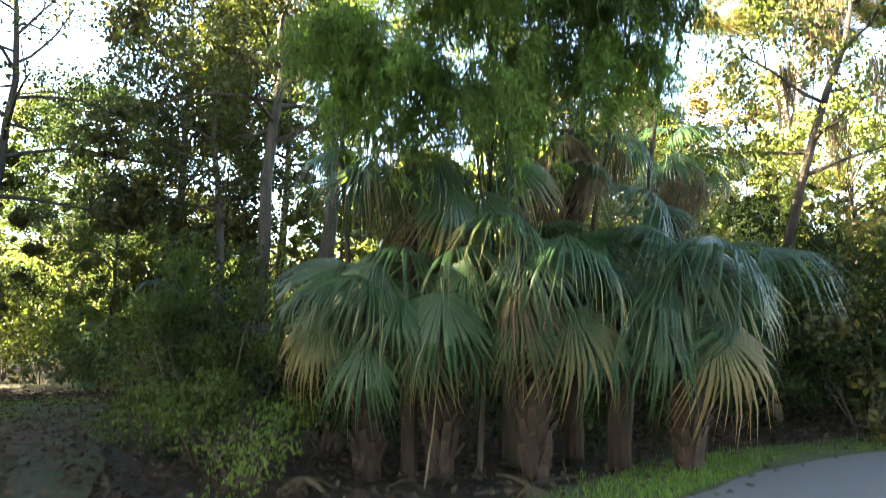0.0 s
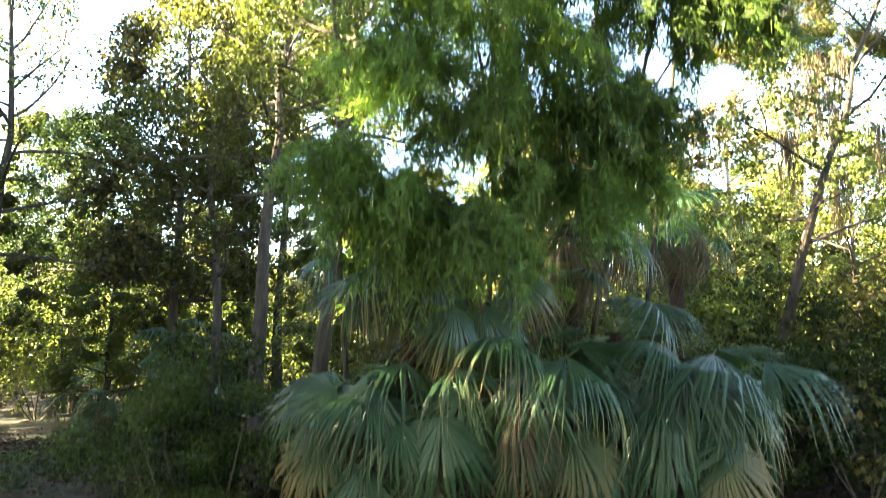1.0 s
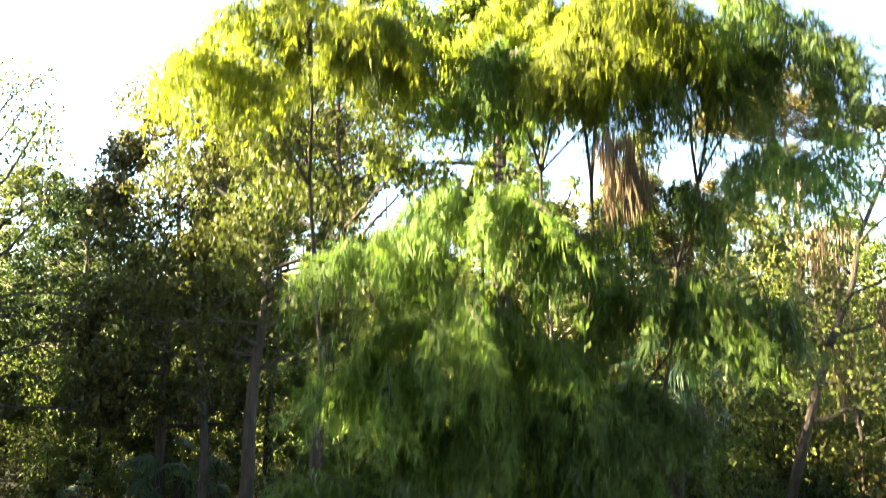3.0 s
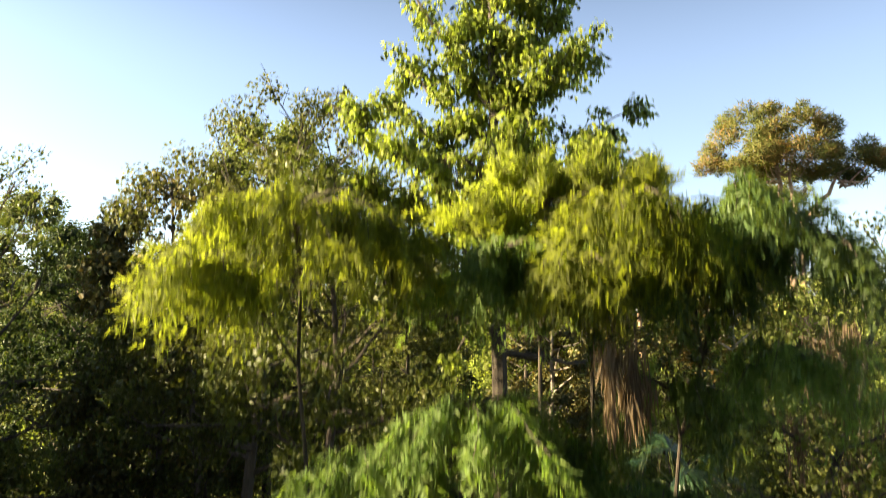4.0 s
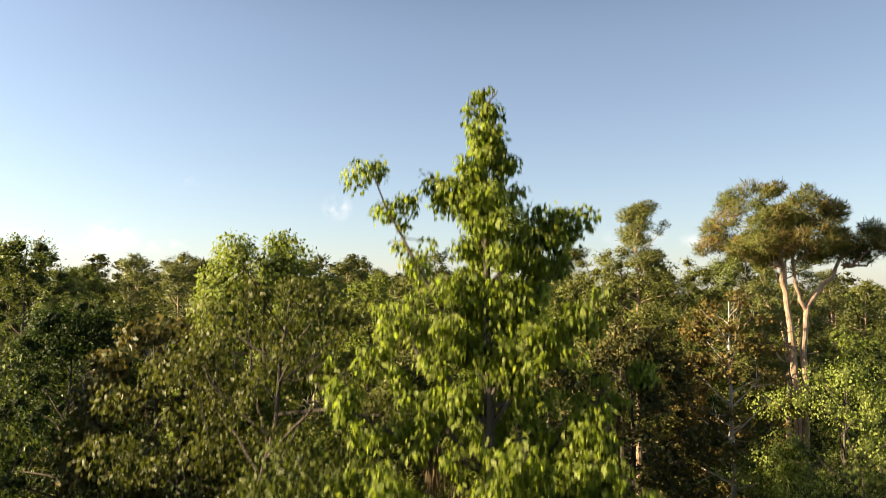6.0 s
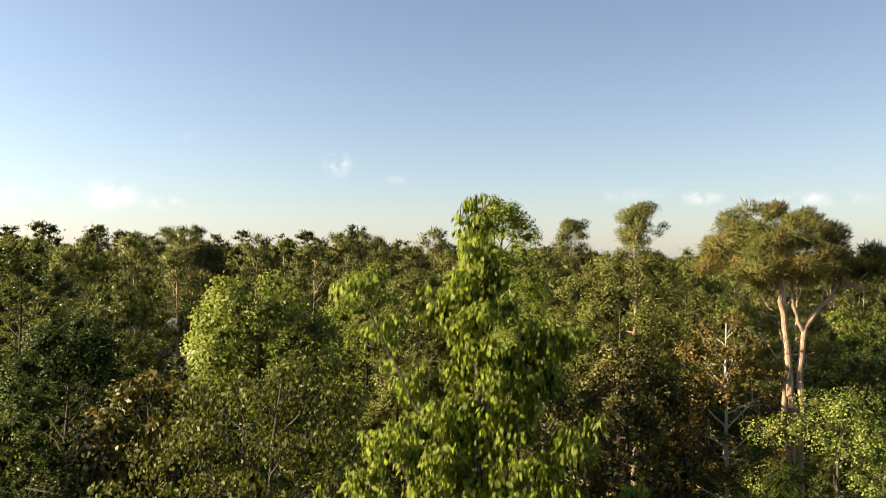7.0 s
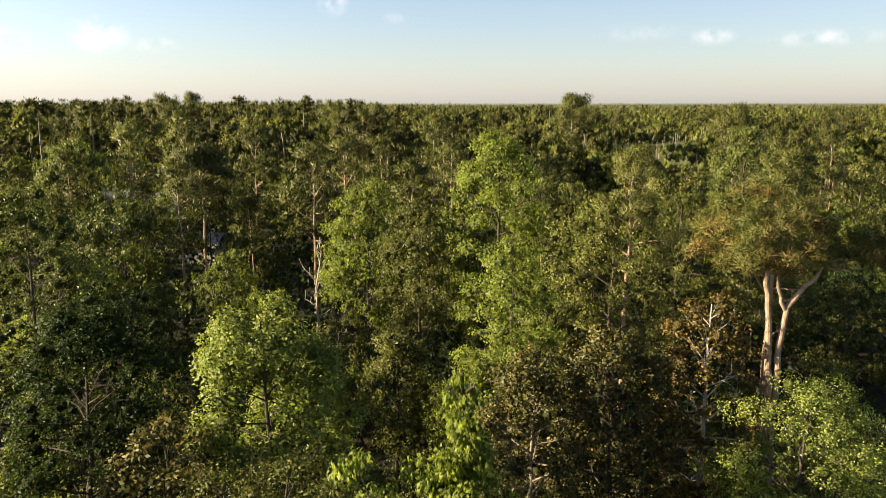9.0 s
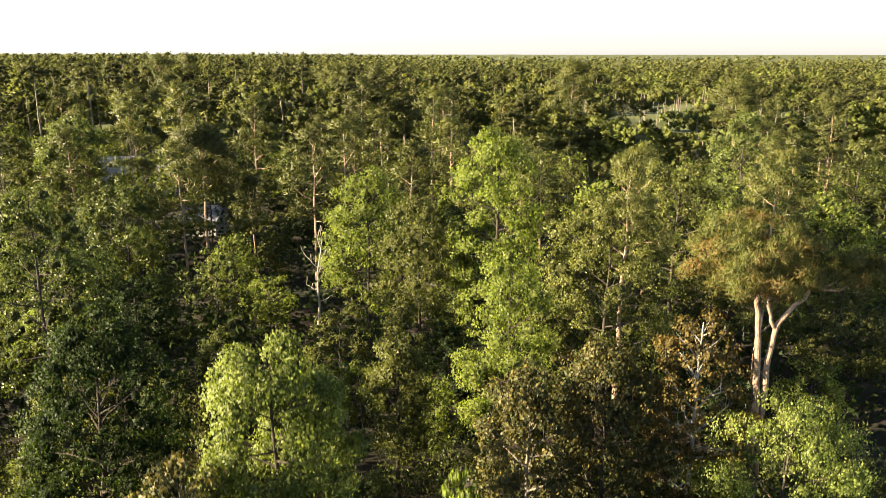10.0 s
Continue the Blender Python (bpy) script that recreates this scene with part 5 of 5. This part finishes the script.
def palm(seed, x, y, head, label, fronds=22, size=1.0, trunk_r=0.16, boots=True, dead=5, lean=(0, 0), low=-0.9, fans=()):
    r = R(seed)
    root = thing("palm_tree", label, "palm tree", "palm clump", m=pose(x, y, 0))
    k = 8
    t = np.linspace(0, 1, k)
    pts = np.stack([lean[0] * t, lean[1] * t, head * t], 1)
    v, f = [], []
    tube(v, f, pts, trunk_r * (1.1 - 0.25 * t) * (1 + 0.06 * np.sin(t * 19)), 10)
    part("trunk", as_mesh("trunk", v, f, M["boot"]), root)
    if boots:
        rows = int(head / 0.13)
        for j in range(rows):
            for q in range(5):
                z = 0.3 + (head - 0.35) * j / rows
                a = q * 2 * math.pi / 5 + j * 0.63 + r.normal(0, 0.12)
                px, py = lean[0] * z / head, lean[1] * z / head
                m = Matrix.Translation((px + trunk_r * 0.92 * math.cos(a), py + trunk_r * 0.92 * math.sin(a), z)) @ Matrix.Rotation(a - math.pi / 2, 4, "Z") @ Matrix.Rotation(r.uniform(-0.5, 0.1), 4, "X")
                part("leaf_base", BOOT, root, m=m)
    for i in range(fronds):
        u = (i + 0.5) / fronds
        az = i * 2.399 + r.normal(0, 0.2)
        rise = 1.25 + (low - 1.25) * u**0.9 + r.normal(0, 0.1)
        is_dead = i >= fronds - dead
        st = size * r.uniform(0.75, 1.1)
        base = Matrix.Translation((lean[0], lean[1], head - 0.05)) @ Matrix.Rotation(az, 4, "Z") @ Matrix.Rotation(rise, 4, "X")
        s = part("dry_stalk" if is_dead else "stalk", DEADSTALK if is_dead else STALK, root, m=base @ Matrix.Scale(st, 4))
        bend = -r.uniform(0.45, 1.0) if not is_dead else -r.uniform(0.2, 0.5)
        if rise < -0.5:
            bend *= 0.4
        tip = base @ Matrix.Translation((0, (0.7 if is_dead else 0.9) * st, -0.10 * st)) @ Matrix.Rotation(r.normal(0, 0.35), 4, "Y") @ Matrix.Rotation(bend, 4, "X") @ Matrix.Scale(size * r.uniform(0.8, 1.1), 4)
        part("dry_frond" if is_dead else "frond", (DEAD if is_dead else FRONDS)[int(r.integers(3 if is_dead else 5))], root,
             "dry brown hanging frond" if is_dead else "", m=tip)
    # fans: hub, way of the blade's middle, size, dryness
    for hub, way, fan_size, dry in fans:
        hub, yv = Vector(hub) - Vector((x, y, 0)), Vector(way).normalized()
        zv = Vector((0.0, -0.85, 0.55)) + Vector((0.1 * r.normal(), 0, 0.1 * r.normal()))
        zv = (zv - yv * zv.dot(yv)).normalized()
        turn = Matrix((yv.cross(zv), yv, zv)).transposed().to_4x4()
        part("dry_frond" if dry else "frond", (DRYING if dry else FRONDS)[int(r.integers(3))], root, "green frond with dry tan tips" if dry else "", m=Matrix.Translation(hub) @ turn @ Matrix.Scale(fan_size, 4))
        crown = Vector((lean[0], lean[1], head - 0.05))
        v, f = [], []
        w = np.linspace(0, 1, 6)[:, None]
        tube(v, f, np.array(crown) + (np.array(hub) - np.array(crown)) * w + np.array([0, 0, 0.16]) * np.sin(w * np.pi), np.linspace(0.022, 0.011, 6), 5)
        part("stalk", as_mesh("stalk", v, f, M["petiole"]), root)
    return root


palm(601, -0.05, 7.75, 1.95, "young fan palm with drooping blue-green fronds and shaggy trunk", 11, 0.8, 0.13, True, 1, low=-0.2,
     fans=[((-0.03, 7.0, 1.9), (0.0, -0.4, -0.9), 0.95, False), ((-0.35, 7.3, 2.0), (-0.5, -0.3, -0.75), 0.8, False), ((0.3, 7.35, 1.7), (0.35, -0.4, -0.8), 0.8, False), ((-0.25, 7.25, 1.5), (-0.2, -0.3, -0.9), 0.75, True)])
palm(602, 0.9, 7.6, 2.2, "young fan palm with broad drooping fronds, some tips dry", 10, 0.85, 0.125, True, 2, low=-0.2,
     fans=[((0.75, 6.95, 2.42), (0.45, -0.35, -0.75), 1.05, False), ((0.72, 7.0, 1.75), (0.12, -0.3, -0.95), 0.85, True), ((1.2, 7.1, 1.75), (0.5, -0.3, -0.8), 0.95, True), ((1.45, 7.3, 1.6), (0.25, -0.4, -0.85), 0.85, False)])
palm(603, -0.8, 7.9, 1.95, "young fan palm with arching fronds beside taller palms", 10, 0.8, 0.12, True, 1, low=-0.2,
     fans=[((-0.64, 7.05, 2.18), (-0.5, -0.35, -0.75), 0.9, False), ((-1.05, 7.15, 2.15), (-0.85, -0.3, -0.4), 0.85, False), ((-1.15, 7.2, 1.65), (-0.5, -0.3, -0.8), 0.8, True), ((-0.75, 7.15, 1.45), (-0.35, -0.4, -0.85), 0.85, False)])
palm(604, -0.38, 7.9, 3.5, "slender taller fan palm with a dark drooping head", 14, 0.8, 0.085, False, 3, low=-0.6,
     fans=[((0.1, 7.3, 2.95), (0.0, -0.35, -0.9), 0.8, False), ((0.38, 7.4, 2.95), (0.3, -0.3, -0.85), 0.85, False), ((-0.5, 7.4, 3.2), (-0.3, -0.3, -0.85), 0.65, True), ((-0.85, 7.5, 3.2), (-0.75, -0.3, -0.4), 0.7, False), ((-0.1, 7.35, 3.35), (0.05, -0.4, -0.85), 0.8, False), ((0.7, 7.5, 3.3), (0.5, -0.3, -0.7), 0.75, False)])
palm(605, 1.5, 8.8, 4.0, "tall fan palm with dark hanging fronds", 16, 0.8, 0.10, False, 7)
palm(606, 2.6, 8.1, 2.05, "large fan palm with wide deep-green fronds near the verge", 14, 0.95, 0.14, True, 1, low=-0.3,
     fans=[((2.15, 7.4, 1.7), (0.2, -0.4, -0.85), 0.95, False), ((2.8, 7.5, 2.15), (0.85, -0.25, -0.35), 0.95, False), ((2.7, 7.4, 1.55), (0.7, -0.3, -0.6), 1.0, True), ((2.4, 7.4, 2.35), (0.45, -0.4, -0.5), 0.95, False), ((1.85, 7.5, 2.15), (-0.35, -0.4, -0.75), 0.85, False)])
palm(607, 1.95, 8.5, 2.7, "fan palm with upright fronds behind the clump", 15, 0.8, 0.12, False, 2)
palm(608, 4.3, 13.6, 4.9, "distant fan palm with a few yellowed fronds", 18, 0.9, 0.15, False, 6)
palm(609, -6.3, 18.5, 2.4, "dark fan palm in the shade of the wood", 16, 1.0, 0.16, False, 4)
palm(610, -9.6, 21.0, 1.2, "low fan palm under the trees", 14, 1.0, 0.15, False, 2)
palm(611, -4.4, 14.5, 1.0, "low fan palm in dark undergrowth", 14, 0.9, 0.15, False, 2)


# ---- undergrowth ----
def shrub(seed, x, y, h, rad, kind, label, count, size=0.07, group="undergrowth"):
    r = R(seed)
    root = thing("shrub", label, "shrub", group, m=pose(x, y, 0))
    v, f, tips = [], [], []
    for i in range(9):
        az = i * 2.4 + r.normal(0, 0.3)
        b = branch(r, (0.1 * math.cos(az), 0.1 * math.sin(az), 0), az, r.uniform(0.7, 1.35), math.hypot(h, rad) * r.uniform(0.7, 1.0) * 0.85, 0.05, 0.2, 6)
        tube(v, f, b, np.linspace(0.022, 0.005, 6), 3)
        for j in range(4):
            q = b[int(r.integers(2, 6))]
            tw = branch(r, q, r.uniform(0, 6.28), r.uniform(-0.1, 0.8), rad * 0.55, 0.02, 0.3, 4)
            tube(v, f, tw[::3], (0.008, 0.003), 3)
            tips.append(tw[-1])
        tips.append(b[-1])
    part("stem", as_mesh("stem", v, f, M["bark"]), root)
    tips = np.array(tips)
    tips[:, 2] = np.maximum(tips[:, 2], 0.12)
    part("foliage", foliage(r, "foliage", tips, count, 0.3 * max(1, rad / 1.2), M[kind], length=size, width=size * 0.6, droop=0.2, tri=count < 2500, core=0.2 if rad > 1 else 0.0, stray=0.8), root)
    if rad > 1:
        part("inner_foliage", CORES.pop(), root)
    return root


shrub(701, -2.75, 8.6, 2.2, 1.3, "fern", "soft dark green bush beside the palms", 15000, 0.05)
shrub(702, -3.4, 10.4, 2.6, 1.5, "dark", "dense dark green bush at the track's edge", 9000, 0.06)
shrub(703, -1.95, 7.2, 1.0, 0.16, "feather", "small bright green sapling before the bushes", 1100, 0.055)
shrub(704, -1.5, 9.6, 1.6, 1.3, "dark", "dark bush under the palm fronds", 6000)
shrub(705, 6.6, 11.9, 3.4, 1.8, "dark", "tall dark bush beside the road", 9000)
shrub(706, 8.6, 12.6, 4.0, 2.0, "magnolia", "dark leathery-leaved bush with brown leaves", 7000, 0.12)
shrub(707, 4.6, 12.2, 2.4, 1.6, "dark", "dark bush behind the verge", 7000)
shrub(708, 3.4, 10.6, 1.5, 1.3, "dark", "low dark bush behind the palm", 5000)
shrub(709, 0.6, 10.2, 2.0, 1.6, "dark", "shaded bush behind the palm trunks", 6000)
shrub(710, 10.6, 14.2, 4.2, 2.4, "oak", "tall bush at the wood's edge", 8000, 0.11)
shrub(711, 8.2, 16.4, 5.0, 2.4, "olive", "tall olive bush behind the roadside growth", 8000, 0.11)
shrub(712, 11.6, 18.0, 5.6, 2.6, "lime", "tall sunlit yellow-green bush in the wood", 8000, 0.12)
shrub(713, 5.0, 18.2, 5.0, 2.3, "lime", "yellow-green bush lit through the trees", 7000, 0.12)


def undergrowth():
    r = R(79)
    base = [shrub(720, -11.6, 15.0, 1.6, 1.5, "dark", "dark shrub of the forest floor", 1300, 0.15),
            shrub(721, -7.6, 22.6, 2.6, 1.9, "oak", "olive shrub of the forest floor", 1300, 0.15),
            shrub(723, 6.4, 17.5, 3.4, 2.2, "olive", "tall yellow-green understory bush", 1900, 0.13),
            shrub(724, -13.6, 25.0, 3.4, 2.2, "lime", "tall sunlit yellow-green understory bush", 1900, 0.13),
            shrub(722, 1.8, 14.6, 2.4, 1.8, "dark", "leafy shrub in deep shade", 1300, 0.15)]
    pts = [(-11.6, 15.0), (-7.6, 22.6), (1.8, 14.6), (6.4, 17.5), (-13.6, 25.0)]
    for _ in range(1800):
        y = 12 + 22 * r.uniform(0, 1) ** 1.2
        x = r.uniform(-1, 1) * (0.66 * y + 2)
        if near_line(np.array([[x, y]]), [(-3.2, 2.0), (-4.6, 7.0), (-7.0, 12), (-9.6, 18), (-13, 26)], 2.6)[0] or near_line(np.array([[x, y]]), VERGE, 2.6)[0]:
            continue
        low = -15 < x < -2 and y < 24
        if any((x - a) ** 2 + (y - b) ** 2 < 4.2 for a, b in pts) or len(pts) > 80:
            continue
        pts.append((x, y))
        s = r.uniform(0.7, 1.35) * (0.6 if low else 1.0)
        copy_thing(base[int(r.integers(2, 5)) if not low else int(r.choice([0, 1, 4]))], Matrix.Translation((x, y, 0)) @ Matrix.Rotation(r.uniform(0, 6.28), 4, "Z") @ Matrix.Diagonal((s, s, s * r.uniform(0.8, 1.4), 1)))


undergrowth()


def low_growth():
    """Leafy growth between the trunks farther off."""
    r = R(80)
    k = 26000
    y = 40 + 95 * r.uniform(0, 1, k)
    x = r.uniform(-1, 1, k) * (0.68 * y + 4)
    lump = np.array([noise.noise((a * 0.16, b * 0.16, 7)) for a, b in zip(x, y)])
    c = np.stack([x, y, 0.3 + (2.2 + 3.2 * np.maximum(0, lump + 0.25)) * r.uniform(0, 1, k)], 1)
    d = unit(r.normal(0, 1, (k, 3)))
    n = unit(r.normal(0, 0.5, (k, 3)) + (0, 0, 0.8))
    stuff("low_growth", leaf_mesh("low_growth", c, d, n, r.uniform(0.35, 0.75, k), 0.4, M["dark"]), "dark leafy growth between the trunks", "undergrowth")


low_growth()


# ---- hanging moss ----
def moss(seed, x, y, z, h, w, count, label):
    """A few ragged tails side by side, each thinning downwards."""
    r = R(seed)
    root = thing("hanging_moss", label, "moss", "hanging moss", m=pose(x, y, z))
    for tail in r.normal(0, w * 0.32, (5, 2)):
        end, k = r.uniform(0.35, 1.0), count // 5
        down = r.uniform(0, 1, k) ** 1.2
        thin = (1.05 - 0.8 * down)[:, None] * w * 0.16
        c = np.concatenate([tail + r.normal(0, 1, (k, 2)) * thin, (-down * end * h * 0.8)[:, None]], 1)
        d = unit(r.normal(0, 0.12, (k, 3)) + (0, 0, -1))
        n = unit(r.normal(0, 1, (k, 3)) * (1, 1, 0.1))
        tagged(part("strand", leaf_mesh("strand", c, d, n, r.uniform(0.15, 0.4, k) * min(1.0, h), 0.02, M["moss"], 0.1), root), kind="stuff")


moss(801, 1.66, 6.45, 7.5, 1.15, 0.3, 360, "tan moss strands hanging from a branch in sun")
moss(802, 1.9, 6.55, 7.2, 0.8, 0.25, 180, "short tan moss strands hanging from a branch")
moss(803, 0.15, 10.4, 10.1, 1.5, 0.4, 380, "long brown moss hanging from the tall tree")
moss(804, 0.5, 10.3, 9.5, 1.2, 0.4, 300, "brown moss clump low in the tall tree")
for i, (x, z) in enumerate(((6.3, 7.6), (6.7, 7.0), (7.1, 7.8), (7.5, 6.4), (6.0, 6.3), (7.0, 5.6))):
    moss(810 + i, x, 12.3 + 0.15 * (i % 3), z, 1.5, 0.4, 260, "grey moss hanging from the leaning tree")

far_canopy()
wood()


# ---- house roofs among the trees, dead snag, swamp trunks ----
def house(x, y, w, d, eave, ridge, turn, label):
    root = thing("house", label, "house", m=pose(x, y, 0, 0, 0, turn))
    v = [(sx * w / 2, sy * d / 2, z) for z in (0, eave) for sx, sy in ((-1, -1), (1, -1), (1, 1), (-1, 1))]
    f = [(0, 1, 5, 4), (1, 2, 6, 5), (2, 3, 7, 6), (3, 0, 4, 7)]
    part("wall", as_mesh("wall", v, f, M["wall"]), root)
    v, f = [], []
    o = 0.5
    for z in (0.0, 0.12):
        v += [(-w / 2 - o, -d / 2 - o, eave - 0.1 + z), (w / 2 + o, -d / 2 - o, eave - 0.1 + z), (w / 2 + o, 0, ridge + z), (-w / 2 - o, 0, ridge + z), (-w / 2 - o, d / 2 + o, eave - 0.1 + z), (w / 2 + o, d / 2 + o, eave - 0.1 + z)]
    f = [(0, 3, 2, 1), (3, 4, 5, 2), (6, 7, 8, 9), (9, 8, 11, 10), (0, 1, 7, 6), (5, 4, 10, 11), (1, 2, 8, 7), (2, 5, 11, 8), (0, 6, 9, 3), (3, 9, 10, 4)]
    part("roof", as_mesh("roof", v, f, M["roof"]), root)


house(-47, 116, 11, 9, 3.6, 6.6, 15, "house with pale metal roof among trees")
house(-29.5, 92, 4.4, 3.6, 2.2, 3.6, -10, "small house with pale roof among trees")


def snag(seed, x, y, h, label):
    r = R(seed)
    sk = grow(r, h, h * 0.35, dome(1.6, 0.6, 0.4), 9, (0.5, 1.1), 0.15, (0.2, 0), 0.15, 3)
    root = thing("dead_tree", label, "dead tree", m=pose(x, y, 0))
    v, f = [], []
    tube(v, f, sk[0], sk[1], 8)
    part("trunk", as_mesh("trunk", v, f, M["white"]), root)
    for tubes in sk[2]:
        v, f = [], []
        for pts, rr, s in tubes:
            tube(v, f, pts, np.maximum(rr, 0.03), s)
        part("limb", as_mesh("limb", v, f, M["white"]), root)


snag(901, -8.9, 54.0, 9.6, "bleached leafless dead tree in a gap")


def swamp_trunks():
    """An open marsh: pale bare trunks over bright low growth."""
    r = R(902)
    v, f = [], []
    for _ in range(110):
        x, y = r.uniform(36, 78), r.uniform(160, 210)
        h = r.uniform(8, 13.5)
        tube(v, f, np.stack([x + r.normal(0, 0.3) * np.linspace(0, 1, 4), np.full(4, y), np.linspace(0, h, 4)], 1), np.linspace(0.24, 0.07, 4), 5)
    stuff("bare_trunks", as_mesh("bare_trunks", v, f, M["palebark"]), "pale bare trunks standing in a marsh", "tree trunks")
    k = 9000
    x, y = r.uniform(32, 82, k), r.uniform(136, 208, k)
    z = r.uniform(0.2, 1.0, k) * np.array([2.6 + 2.4 * noise.noise((a * 0.12, b * 0.12, 9)) for a, b in zip(x, y)])
    n = unit(r.normal(0, 0.5, (k, 3)) + (-0.3, -0.2, 0.8))
    stuff("marsh_growth", leaf_mesh("marsh_growth", np.stack([x, y, np.maximum(z, 0.1)], 1), unit(r.normal(0, 0.6, (k, 3)) + (0, 0, 0.5)), n, r.uniform(0.5, 1.1, k), 0.6, M["farlime"], 0.2, n, True), "bright low growth of an open marsh", "undergrowth")


swamp_trunks()


# ---- fallen and hanging palm litter ----
fallen = thing("fallen_frond", "dry tan palm frond lying on the soil", "palm frond", m=pose(-1.3, 7.15, 0.14, 8, -12, 35))
part("blade", DEAD[0], fallen)
part("stalk", DEADSTALK, fallen, m=pose(0, 0, 0, 0, 0, 180))
tagged(copy_thing(fallen, pose(0.75, 7.0, 0.12, -6, 10, 200)), "dry brown palm frond lying under the palms")
v, f = [], []
tube(v, f, [(-0.08, 7.25, 1.75), (-0.06, 7.2, 1.2), (-0.12, 7.16, 0.6), (-0.2, 7.1, 0.06)], (0.006, 0.007, 0.009, 0.014), 6)
tagged(new("dry_stalk", as_mesh("dry_stalk", v, f, M["deadpalm"])), "dead palm stalk leaning against the trunk", "palm stalk")
r = R(950)
for i in range(14):
    a = r.uniform(0, 6.28)
    x, y = r.uniform(-2.6, 2.4), r.uniform(6.6, 8.8)
    ln = r.uniform(0.25, 0.8)
    z = 0.06 + 0.02 * r.uniform()
    v, f = [], []
    tube(v, f, [(x, y, z), (x + 0.5 * ln * math.cos(a), y + 0.5 * ln * math.sin(a), z + 0.03), (x + ln * math.cos(a + 0.2), y + ln * math.sin(a + 0.2), z)], (0.014, 0.012, 0.006), 5)
    tagged(new("fallen_stick", as_mesh("fallen_stick", v, f, M["bark"])), "brown dead stick lying on leaf litter", "stick", "fallen sticks")
